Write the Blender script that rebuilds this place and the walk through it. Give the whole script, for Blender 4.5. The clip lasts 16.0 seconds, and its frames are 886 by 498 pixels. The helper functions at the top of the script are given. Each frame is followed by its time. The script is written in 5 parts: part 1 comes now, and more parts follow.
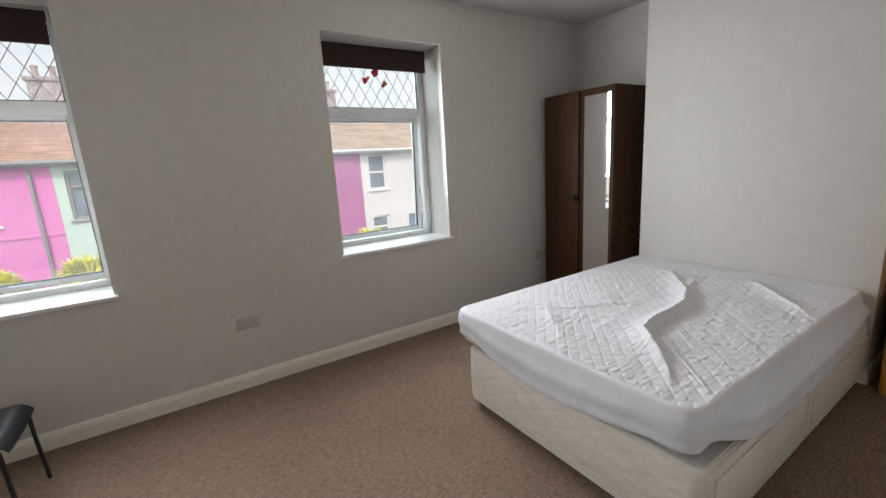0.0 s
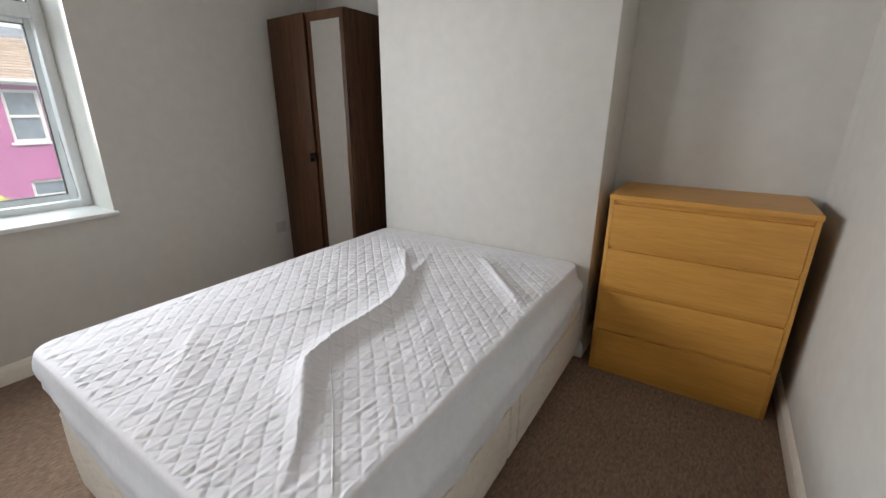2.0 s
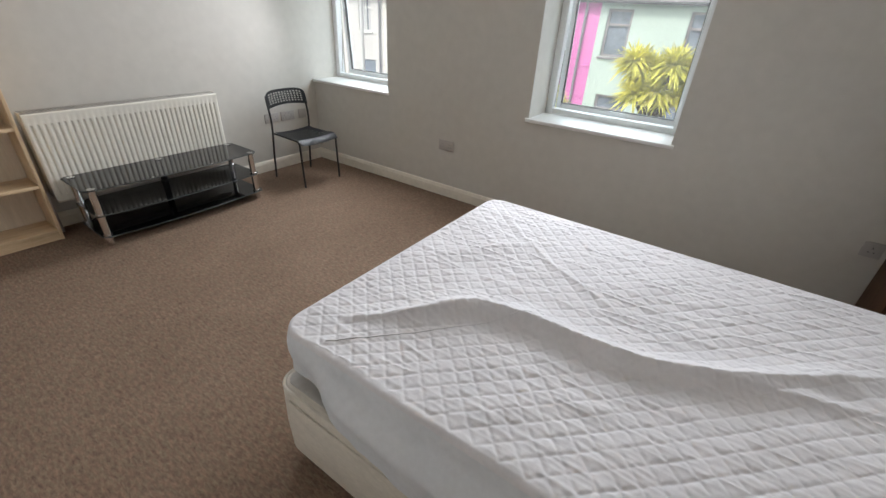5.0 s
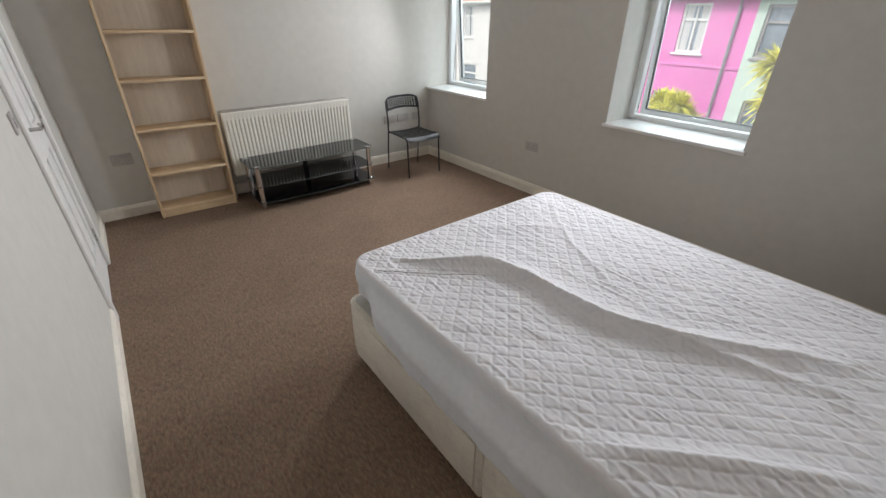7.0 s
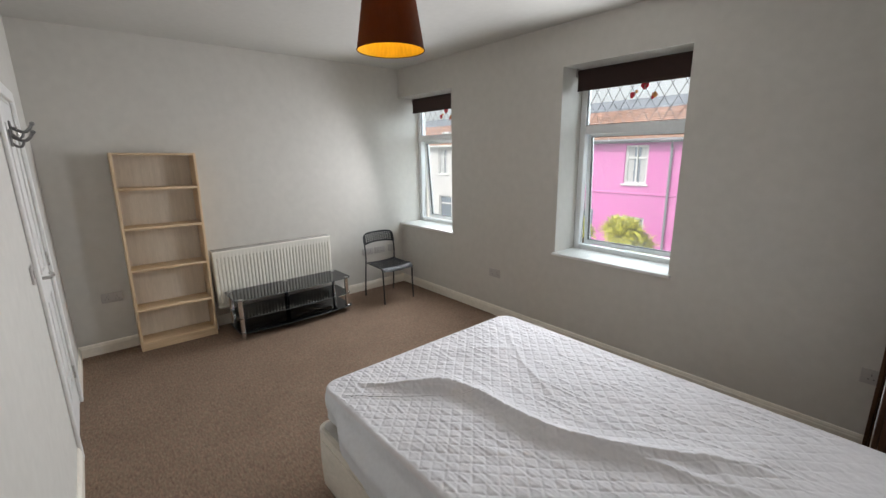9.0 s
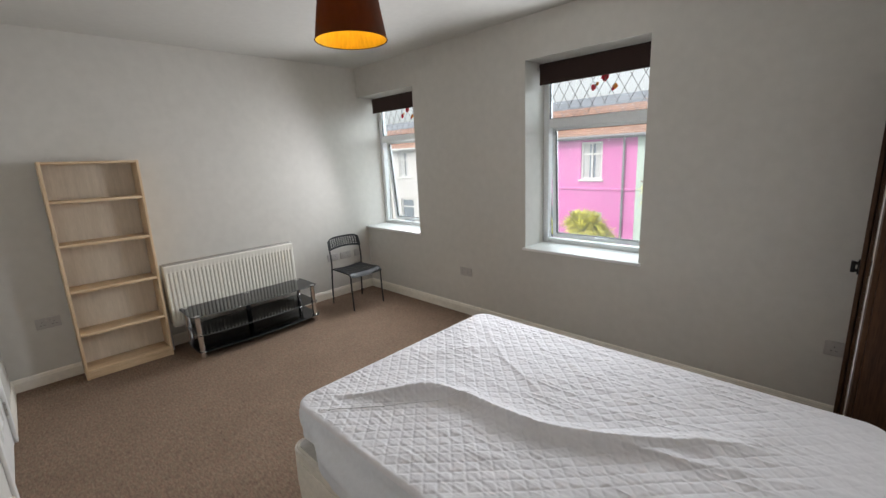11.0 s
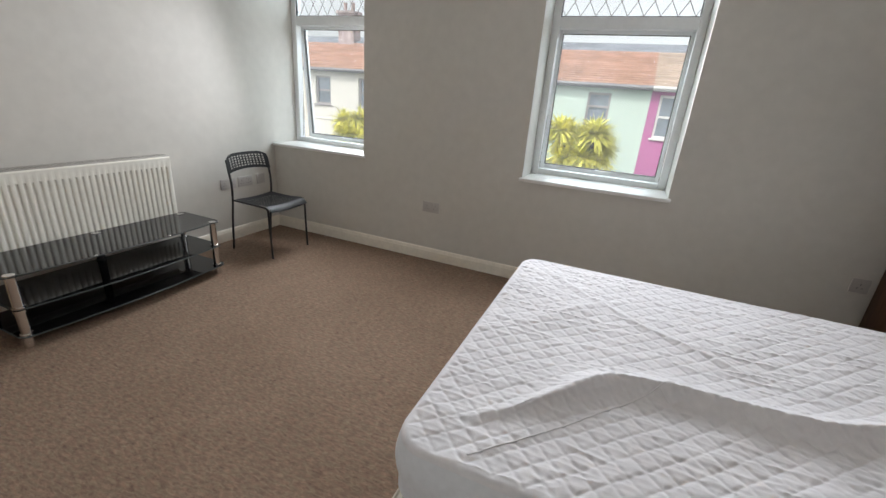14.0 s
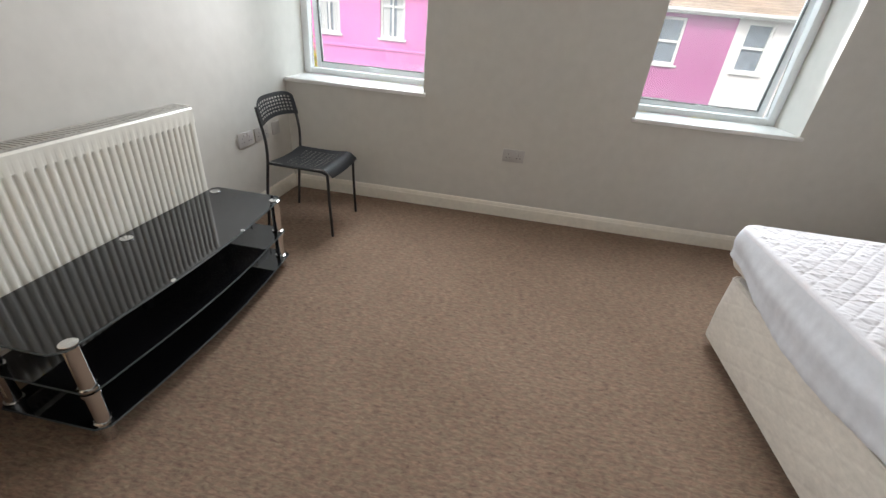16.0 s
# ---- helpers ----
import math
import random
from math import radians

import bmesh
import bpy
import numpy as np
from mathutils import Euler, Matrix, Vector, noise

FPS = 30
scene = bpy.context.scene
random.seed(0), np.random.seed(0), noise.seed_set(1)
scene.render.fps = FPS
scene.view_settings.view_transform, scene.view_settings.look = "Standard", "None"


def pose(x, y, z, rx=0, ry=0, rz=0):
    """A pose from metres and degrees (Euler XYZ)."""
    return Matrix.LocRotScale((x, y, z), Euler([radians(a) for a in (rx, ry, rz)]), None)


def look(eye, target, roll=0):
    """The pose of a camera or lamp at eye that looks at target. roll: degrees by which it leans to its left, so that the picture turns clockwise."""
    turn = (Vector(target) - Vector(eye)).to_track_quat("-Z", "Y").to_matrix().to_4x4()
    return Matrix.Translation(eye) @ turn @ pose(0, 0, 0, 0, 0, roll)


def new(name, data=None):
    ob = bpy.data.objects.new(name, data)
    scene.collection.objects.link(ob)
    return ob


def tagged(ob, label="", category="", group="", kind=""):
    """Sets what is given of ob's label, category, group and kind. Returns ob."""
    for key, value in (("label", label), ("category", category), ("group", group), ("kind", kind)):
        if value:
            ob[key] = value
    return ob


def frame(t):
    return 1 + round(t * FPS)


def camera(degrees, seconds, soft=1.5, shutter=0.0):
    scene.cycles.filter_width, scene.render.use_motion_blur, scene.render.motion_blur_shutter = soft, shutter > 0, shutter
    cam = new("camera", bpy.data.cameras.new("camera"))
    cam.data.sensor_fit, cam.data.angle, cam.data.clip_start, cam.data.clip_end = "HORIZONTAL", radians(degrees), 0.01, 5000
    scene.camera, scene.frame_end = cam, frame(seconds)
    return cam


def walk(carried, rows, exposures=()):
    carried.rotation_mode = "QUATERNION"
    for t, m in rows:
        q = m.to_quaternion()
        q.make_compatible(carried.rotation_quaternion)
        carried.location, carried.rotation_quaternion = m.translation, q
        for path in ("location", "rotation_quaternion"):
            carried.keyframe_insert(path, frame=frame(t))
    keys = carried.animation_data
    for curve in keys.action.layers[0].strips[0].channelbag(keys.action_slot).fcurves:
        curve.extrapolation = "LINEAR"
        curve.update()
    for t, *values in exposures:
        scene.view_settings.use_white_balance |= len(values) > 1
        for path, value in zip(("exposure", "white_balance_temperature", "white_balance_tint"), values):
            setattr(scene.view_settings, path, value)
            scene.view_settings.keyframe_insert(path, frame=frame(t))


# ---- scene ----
cam = camera(93.8, 16.0)
PATH = [
    (0, (0.598, 0.203, 1.428), (1.665, 1.845, 1.017), -3.4),
    (0.5, (0.796, 0.246, 1.407), (2.08, 1.698, 0.912), -2.8),
    (1, (1.054, 0.295, 1.361), (2.541, 1.495, 0.771), -1.7),
    (1.5, (1.329, 0.325, 1.369), (2.922, 1.363, 0.749), -0.5),
    (2, (1.648, 0.254, 1.354), (3.242, 1.285, 0.723), 0.3),
    (2.5, (1.921, 0.281, 1.346), (3.377, 1.502, 0.721), 0.6),
    (3, (2.180, 0.313, 1.348), (3.046, 1.952, 0.599), 0.6),
    (3.5, (2.361, 0.291, 1.363), (2.514, 2.103, 0.531), 1.3),
    (4, (2.469, 0.294, 1.376), (2.062, 2.061, 0.531), 1.0),
    (4.5, (2.639, 0.284, 1.403), (1.848, 1.888, 0.508), 1.1),
    (5, (2.88, 0.238, 1.434), (1.914, 1.682, 0.443), 3.2),
    (5.2, (2.927, 0.236, 1.454), (1.893, 1.611, 0.435), 3.2),
    (7.3, (3.515, 0.087, 1.548), (2.113, 1.144, 0.589), 0.2),
    (7.5, (3.555, 0.063, 1.568), (2.136, 1.188, 0.719), 0.8),
    (8, (3.633, 0.033, 1.608), (2.113, 1.159, 0.96), -0.3),
    (8.5, (3.693, 0.02, 1.654), (2.131, 1.134, 1.086), -0.0),
    (9, (3.713, 0.051, 1.67), (2.23, 1.315, 1.219), -0.8),
    (9.2, (3.732, 0.069, 1.681), (2.303, 1.412, 1.286), -0.8),
    (11.3, (3.566, 0.067, 1.591), (2.229, 1.485, 1.141), -3.4),
    (11.5, (3.529, 0.091, 1.551), (2.239, 1.554, 1.109), -4.1),
    (12, (3.38, 0.137, 1.453), (2.258, 1.707, 0.927), -3.2),
    (12.5, (3.184, 0.13, 1.374), (2.088, 1.624, 0.623), -0.5),
    (13, (2.955, 0.131, 1.333), (1.938, 1.686, 0.595), 1.6),
    (13.5, (2.647, 0.128, 1.325), (1.752, 1.769, 0.613), 4.0),
    (14, (2.275, 0.135, 1.31), (1.565, 1.873, 0.619), 4.4),
    (14.5, (1.911, 0.133, 1.283), (1.257, 1.841, 0.474), 5.5),
    (15, (1.548, 0.142, 1.3), (0.929, 1.835, 0.434), 4.8),
    (15.5, (1.188, 0.18, 1.275), (0.769, 1.899, 0.341), 4.8),
    (16, (0.864, 0.281, 1.247), (0.639, 2.013, 0.272), 5.5),
]
walk(cam, [(t, look(eye, target, roll)) for t, eye, target, roll in PATH], [(0.0, -0.2), (1.0, 0.0), (5.0, -0.05), (8.5, -0.15), (11.5, -0.12), (14.5, -0.1), (16.0, 0.15)])
SKY, SUNLIGHT, DAY = 0.115, 1.55, 30.5

# ---- world, sun, daylight lamps at the windows ----
SUN = Vector((-0.35, -1.0, 1.05)).normalized()
world = bpy.data.worlds.new("world")
scene.world = world
world.use_nodes = True
wn = world.node_tree.nodes
sky = wn.new("ShaderNodeTexSky")
sky.sky_type, sky.sun_disc = "NISHITA", False
sky.sun_elevation, sky.sun_rotation = math.asin(SUN.z), math.atan2(SUN.x, SUN.y)
sky.air_density, sky.dust_density, sky.ozone_density = 1.0, 3.0, 1.0
wn["Background"].inputs["Strength"].default_value = SKY
haze = wn.new("ShaderNodeHueSaturation")
haze.inputs["Saturation"].default_value, haze.inputs["Value"].default_value = 0.14, 2.0
world.node_tree.links.new(sky.outputs[0], haze.inputs["Color"])
world.node_tree.links.new(haze.outputs[0], wn["Background"].inputs["Color"])

sun = new("sun", bpy.data.lights.new("sun", "SUN"))
sun.data.energy, sun.data.angle, sun.data.color = SUNLIGHT, radians(0.6), (1.0, 0.95, 0.87)
sun.matrix_basis = look((0, 0, 30), Vector((0, 0, 30)) - SUN)


# added area lamp over the street as open sky, grazing reveals and nearby wall
sky_fill = new("sky_fill_lamp", bpy.data.lights.new("sky_fill_lamp", "AREA"))
sky_fill.data.shape, sky_fill.data.size, sky_fill.data.size_y = "RECTANGLE", 6.4, 3.0
sky_fill.data.energy, sky_fill.data.color = DAY * 11.5, (0.80, 0.93, 1.0)
sky_fill.matrix_basis = look((0.9, 5.3, 3.0), (0.9, 3.4, 2.2))


def window_light(x0, x1, y, z0, z1, power, aside, spread, down):
    """An area lamp added in a window's opening to boost the sky's light."""
    d = bpy.data.lights.new("window_light", "AREA")
    d.shape, d.size, d.size_y, d.energy, d.color = "RECTANGLE", x1 - x0, z1 - z0, power, (0.93, 0.953, 1.0)
    d.spread = radians(spread)
    ob = new("window_light", d)
    eye = Vector(((x0 + x1) / 2, y, (z0 + z1) / 2))
    ob.matrix_basis = look(eye, eye + Vector((aside, -1, -down)))


window_light(-0.42, 0.20, 3.20, 1.15, 2.13, DAY * 1.0, 0.44, 150, 0.26)
window_light(1.76, 2.45, 3.19, 1.15, 2.13, DAY * 1.18, 0.08, 166, 0.0)

# ---- materials ----


def material(name, color, rough=0.6, metal=0.0, vary=0.06, scale=6.0, fine=60.0, bump=0.0, bump_scale=120.0, bump_dist=0.002, tint=None, coat=0.0, stretch=(1, 1, 1), spec=0.5, island=0.0):
    """Painted, woven or cast surface: colour varied at two sizes, fine relief."""
    m = bpy.data.materials.new(name)
    m.use_nodes = True
    t = m.node_tree
    n, l = t.nodes, t.links
    b = n["Principled BSDF"]
    b.inputs["Roughness"].default_value, b.inputs["Metallic"].default_value = rough, metal
    b.inputs["Coat Weight"].default_value = coat
    b.inputs["Specular IOR Level"].default_value = spec
    tc = n.new("ShaderNodeTexCoord")
    mp = n.new("ShaderNodeMapping")
    mp.inputs["Scale"].default_value = stretch
    l.new(tc.outputs["Object"], mp.inputs["Vector"])
    big, small = n.new("ShaderNodeTexNoise"), n.new("ShaderNodeTexNoise")
    for q, s, d in ((big, scale, 4), (small, fine, 6)):
        q.inputs["Scale"].default_value, q.inputs["Detail"].default_value = s, d
        l.new(mp.outputs[0], q.inputs["Vector"])
    mix = n.new("ShaderNodeMix")
    mix.data_type, mix.blend_type = "RGBA", "MIX"
    other = tint or tuple(c * (1 - 2.2 * vary) for c in color)
    lighter = tuple(min(1, c * (1 + vary)) for c in color)
    mix.inputs[6].default_value, mix.inputs[7].default_value = (*lighter, 1), (*other, 1)
    avg = n.new("ShaderNodeMath")
    avg.operation = "MULTIPLY_ADD"
    avg.inputs[1].default_value = 0.5
    half = n.new("ShaderNodeMath")
    half.operation = "MULTIPLY"
    half.inputs[1].default_value = 0.5
    l.new(small.outputs[0], half.inputs[0])
    l.new(big.outputs[0], avg.inputs[0])
    l.new(half.outputs[0], avg.inputs[2])
    ramp = n.new("ShaderNodeMapRange")
    ramp.inputs[1].default_value, ramp.inputs[2].default_value = 0.36, 0.64
    l.new(avg.outputs[0], ramp.inputs[0])
    l.new(ramp.outputs[0], mix.inputs[0])
    last = mix.outputs[2]
    if island:
        g, hsv, mr = n.new("ShaderNodeNewGeometry"), n.new("ShaderNodeHueSaturation"), n.new("ShaderNodeMapRange")
        mr.inputs[3].default_value, mr.inputs[4].default_value = 1 - island, 1 + island
        l.new(g.outputs["Random Per Island"], mr.inputs[0])
        l.new(mr.outputs[0], hsv.inputs["Value"])
        l.new(last, hsv.inputs["Color"])
        last = hsv.outputs[0]
    l.new(last, b.inputs["Base Color"])
    rr = n.new("ShaderNodeMapRange")
    rr.inputs[3].default_value, rr.inputs[4].default_value = max(0, rough - 0.06), min(1, rough + 0.06)
    l.new(small.outputs[0], rr.inputs[0])
    l.new(rr.outputs[0], b.inputs["Roughness"])
    if bump:
        bn, bp = n.new("ShaderNodeTexNoise"), n.new("ShaderNodeBump")
        bn.inputs["Scale"].default_value, bn.inputs["Detail"].default_value = bump_scale, 5
        l.new(mp.outputs[0], bn.inputs["Vector"])
        bp.inputs["Strength"].default_value, bp.inputs["Distance"].default_value = bump, bump_dist
        l.new(bn.outputs[0], bp.inputs["Height"])
        l.new(bp.outputs[0], b.inputs["Normal"])
    return m


def wood(name, dark, light, scale=3.0, rough=0.4, along="Z", bump=0.15):
    """Veneer: bands of grain along one axis."""
    stretch = {"X": (1, 14, 14), "Y": (14, 1, 14), "Z": (14, 14, 1)}[along]
    return material(name, light, rough, vary=0.1, scale=scale, fine=scale * 7, tint=dark, stretch=stretch, bump=bump, bump_scale=scale * 12, bump_dist=0.0008)


def glass(name, tint=(1, 1, 1), rough=0.0, film=0.06):
    m = bpy.data.materials.new(name)
    m.use_nodes = True
    n, l = m.node_tree.nodes, m.node_tree.links
    n.remove(n["Principled BSDF"])
    tr, gl, mx, fog, fx = n.new("ShaderNodeBsdfTransparent"), n.new("ShaderNodeBsdfGlossy"), n.new("ShaderNodeMixShader"), n.new("ShaderNodeBsdfTranslucent"), n.new("ShaderNodeMixShader")
    lw, pw, ma = n.new("ShaderNodeLayerWeight"), n.new("ShaderNodeMath"), n.new("ShaderNodeMath")
    pw.operation, ma.operation = "POWER", "MULTIPLY_ADD"
    pw.inputs[1].default_value, ma.inputs[1].default_value, ma.inputs[2].default_value = 4.0, 0.7, 0.03
    tr.inputs[0].default_value = (*tint, 1)
    gl.inputs["Roughness"].default_value = rough
    # thin film of street dust; its pale mix also paints glare haze
    tc, dust_haze, mr = n.new("ShaderNodeTexCoord"), n.new("ShaderNodeTexNoise"), n.new("ShaderNodeMapRange")
    dust_haze.inputs["Scale"].default_value, dust_haze.inputs["Detail"].default_value = 2.5, 5
    mr.inputs[1].default_value, mr.inputs[2].default_value, mr.inputs[3].default_value, mr.inputs[4].default_value = 0.3, 0.75, 0.4 * film, film
    l.new(tc.outputs["Object"], dust_haze.inputs["Vector"])
    l.new(dust_haze.outputs[0], mr.inputs[0])
    l.new(mr.outputs[0], fx.inputs[0])
    l.new(tr.outputs[0], fx.inputs[1])
    l.new(fog.outputs[0], fx.inputs[2])
    l.new(lw.outputs["Facing"], pw.inputs[0])
    l.new(pw.outputs[0], ma.inputs[0])
    l.new(ma.outputs[0], mx.inputs[0])
    l.new(fx.outputs[0], mx.inputs[1])
    l.new(gl.outputs[0], mx.inputs[2])
    l.new(mx.outputs[0], n["Material Output"].inputs[0])
    return m


def glow(name, color, strength):
    m = bpy.data.materials.new(name)
    m.use_nodes = True
    b = m.node_tree.nodes["Principled BSDF"]
    b.inputs["Base Color"].default_value = (*color, 1)
    b.inputs["Emission Color"].default_value, b.inputs["Emission Strength"].default_value = (*color, 1), strength
    return m


def carpet(name):
    """Cut pile: thin flecks of tan, pinkish and dark brown yarn, trodden in broad patches."""
    m = bpy.data.materials.new(name)
    m.use_nodes = True
    n, l = m.node_tree.nodes, m.node_tree.links
    b = n["Principled BSDF"]
    b.inputs["Roughness"].default_value, b.inputs["Specular IOR Level"].default_value = 0.95, 0.1
    tc = n.new("ShaderNodeTexCoord")

    def grain(scale, stretch, detail, lo, hi):
        mp, q, r = n.new("ShaderNodeMapping"), n.new("ShaderNodeTexNoise"), n.new("ShaderNodeMapRange")
        mp.inputs["Scale"].default_value = stretch
        q.inputs["Scale"].default_value, q.inputs["Detail"].default_value = scale, detail
        q.inputs["Roughness"].default_value, q.inputs["Distortion"].default_value = 0.65, 0.6
        r.inputs[1].default_value, r.inputs[2].default_value = lo, hi
        l.new(tc.outputs["Object"], mp.inputs["Vector"])
        l.new(mp.outputs[0], q.inputs["Vector"])
        l.new(q.outputs[0], r.inputs[0])
        return r.outputs[0]

    def blend(f, a, c, kind="MIX"):
        x = n.new("ShaderNodeMix")
        x.data_type, x.blend_type = "RGBA", kind
        for sock, v in ((x.inputs[0], f), (x.inputs[6], a), (x.inputs[7], c)):
            if isinstance(v, tuple):
                sock.default_value = (*v, 1)
            elif isinstance(v, float):
                sock.default_value = v
            else:
                l.new(v, sock)
        return x.outputs[2]

    fleck = grain(62, (0.6, 1.6, 1.0), 4, 0.30, 0.70)
    yarn = grain(40, (0.6, 1.8, 1.0), 3, 0.42, 0.58)
    tread = grain(2.2, (1, 1, 1), 4, 0.3, 0.7)
    tone = blend(yarn, (0.350, 0.232, 0.168), (0.320, 0.250, 0.176))
    col = blend(fleck, tone, (0.163, 0.108, 0.082))
    col = blend(tread, col, blend(1.0, col, (0.86, 0.85, 0.84), "MULTIPLY"))
    l.new(col, b.inputs["Base Color"])
    bp = n.new("ShaderNodeBump")
    bp.inputs["Strength"].default_value, bp.inputs["Distance"].default_value = 0.5, 0.004
    l.new(grain(420, (1, 1, 1), 4, 0.2, 0.8), bp.inputs["Height"])
    l.new(bp.outputs[0], b.inputs["Normal"])
    return m


def shade_cloth(name, color, through_color, share):
    """Thin lampshade cloth that lets some light through."""
    m = material(name, color, 0.8, vary=0.12, scale=10, fine=90, stretch=(1, 1, 0.2), spec=0.2)
    n, l = m.node_tree.nodes, m.node_tree.links
    tl, mx = n.new("ShaderNodeBsdfTranslucent"), n.new("ShaderNodeMixShader")
    tl.inputs[0].default_value, mx.inputs[0].default_value = (*through_color, 1), share
    l.new(n["Principled BSDF"].outputs[0], mx.inputs[1])
    l.new(tl.outputs[0], mx.inputs[2])
    l.new(mx.outputs[0], n["Material Output"].inputs[0])
    return m


M_WALL = material("wall_paint", (0.602, 0.579, 0.537), 0.62, vary=0.025, scale=0.7, fine=14, bump=0.05, bump_scale=260, bump_dist=0.001)
M_CEIL = material("ceiling_paint", (0.54, 0.525, 0.49), 0.8, vary=0.02, scale=1.0, fine=20, bump=0.1, bump_scale=200, bump_dist=0.001)
M_SKIRTING = material("cream_gloss_paint", (0.84, 0.785, 0.69), 0.4, vary=0.04, scale=3, fine=30, bump=0.05, bump_scale=80, bump_dist=0.001)
M_GLOSS = material("gloss_white_paint", (0.82, 0.81, 0.79), 0.35, vary=0.03, scale=3, fine=30, bump=0.05, bump_scale=80, bump_dist=0.001)
M_UPVC = material("white_upvc", (0.84, 0.86, 0.87), 0.3, vary=0.02, scale=4, fine=40)
M_PLATE = material("white_plastic", (0.47, 0.445, 0.43), 0.3, vary=0.02)
M_CARPET = carpet("brown_carpet")
M_QUILT = material("white_quilted_cotton", (0.725, 0.712, 0.735), 0.85, vary=0.03, scale=5, fine=60, bump=0.25, bump_scale=700, bump_dist=0.0012, spec=0.25)
M_SKIRT = material("white_stretch_fabric", (0.70, 0.715, 0.75), 0.8, vary=0.03, scale=4, fine=50, bump=0.2, bump_scale=600, bump_dist=0.001, spec=0.25)
M_DAMASK = material("cream_damask", (0.70, 0.65, 0.575), 0.7, vary=0.05, scale=9, fine=40, bump=0.35, bump_scale=45, bump_dist=0.003, stretch=(1, 1, 2.2))


def stitched(m, scale, depth):
    """Adds crossing zigzag stitch lines to a cloth's relief."""
    n, l = m.node_tree.nodes, m.node_tree.links
    tc, top, bp = n.new("ShaderNodeTexCoord"), n.new("ShaderNodeMath"), n.new("ShaderNodeBump")
    top.operation = "MAXIMUM"
    for k, s in enumerate((1.0, -1.0)):
        mp, wv, pw = n.new("ShaderNodeMapping"), n.new("ShaderNodeTexWave"), n.new("ShaderNodeMath")
        mp.inputs["Scale"].default_value = (0.5, 0.5, s)
        wv.bands_direction = "DIAGONAL"
        wv.inputs["Scale"].default_value, wv.inputs["Distortion"].default_value = scale, 0.8
        pw.operation, pw.inputs[1].default_value = "POWER", 7.0
        l.new(tc.outputs["Object"], mp.inputs["Vector"])
        l.new(mp.outputs[0], wv.inputs["Vector"])
        l.new(wv.outputs["Fac"], pw.inputs[0])
        l.new(pw.outputs[0], top.inputs[k])
    bp.invert = True
    bp.inputs["Strength"].default_value, bp.inputs["Distance"].default_value = 0.22, depth
    l.new(top.outputs[0], bp.inputs["Height"])
    b = n["Principled BSDF"]
    l.new(b.inputs["Normal"].links[0].from_socket, bp.inputs["Normal"])
    l.new(bp.outputs[0], b.inputs["Normal"])


stitched(M_DAMASK, 7.0, 0.005)
M_TICK = material("grey_ticking", (0.52, 0.50, 0.47), 0.8, vary=0.05)
M_BEECH = wood("beech_veneer_chest", (0.49, 0.235, 0.045), (0.56, 0.28, 0.06), 1.3, 0.38, "Y")
M_BIRCH = wood("birch_veneer", (0.56, 0.40, 0.24), (0.68, 0.52, 0.34), 2.4, 0.45, "Y")
M_BIRCH_V = wood("birch_veneer_upright", (0.56, 0.40, 0.24), (0.68, 0.52, 0.34), 2.4, 0.45, "Z")
M_BIRCH_PALE = wood("pale_birch_foil", (0.60, 0.52, 0.42), (0.66, 0.58, 0.48), 2.0, 0.5, "Z")
M_DARKWOOD = wood("dark_walnut_foil", (0.034, 0.0135, 0.006), (0.074, 0.033, 0.014), 2.2, 0.5, "Z")
M_DARKWOOD.node_tree.nodes["Principled BSDF"].inputs["Specular IOR Level"].default_value = 0.2
M_KNOB = material("black_bronze", (0.02, 0.016, 0.014), 0.3, metal=0.6)
M_MIRROR = material("mirror_silver", (0.9, 0.9, 0.9), 0.03, metal=1.0, vary=0.0)
M_RAD = material("radiator_enamel", (0.82, 0.80, 0.725), 0.3, vary=0.03, scale=3, fine=30)
M_GRILLE = material("radiator_grille", (0.42, 0.40, 0.36), 0.5, vary=0.1)
M_CHROME = material("chrome", (0.75, 0.75, 0.75), 0.12, metal=1.0, vary=0.03)
M_STEEL = material("brushed_steel", (0.55, 0.54, 0.52), 0.28, metal=1.0, vary=0.08)
M_PEWTER = material("pewter", (0.24, 0.235, 0.23), 0.4, metal=0.8, vary=0.1)
M_BLKGLASS = material("black_glass", (0.006, 0.006, 0.007), 0.04, vary=0.02, spec=0.6)
M_EDGE = material("glass_edge", (0.045, 0.055, 0.055), 0.35, vary=0.05)
M_BLACK = material("black_plastic", (0.015, 0.016, 0.019), 0.42, vary=0.1, bump=0.1, bump_scale=300, bump_dist=0.0005)
M_TUBE = material("black_powder_coat", (0.018, 0.018, 0.019), 0.4, vary=0.1)
M_BLIND = material("dark_brown_blind", (0.030, 0.013, 0.010), 0.85, vary=0.1, scale=8, fine=150, bump=0.2, bump_scale=500, bump_dist=0.0005)
M_GLASS = glass("window_glass", (0.97, 0.98, 0.98))
M_LEAD = material("lead_came", (0.26, 0.26, 0.27), 0.5, metal=0.4)
M_GASKET = material("dark_gasket", (0.06, 0.06, 0.06), 0.6)
M_RED = material("red_stained_glass", (0.70, 0.03, 0.05), 0.2)
M_AMBER = material("amber_stained_glass", (0.75, 0.28, 0.05), 0.2)
M_SHADE = shade_cloth("brown_lampshade", (0.050, 0.021, 0.009), (0.20, 0.070, 0.018), 0.35)
M_GOLD = shade_cloth("gold_lining", (0.93, 0.58, 0.04), (0.80, 0.45, 0.08), 0.25)
M_BULB = glow("warm_bulb", (1.0, 0.70, 0.26), 24.0)
M_SLOT = material("socket_slots", (0.10, 0.10, 0.10), 0.5)

# ---- mesh helpers ----


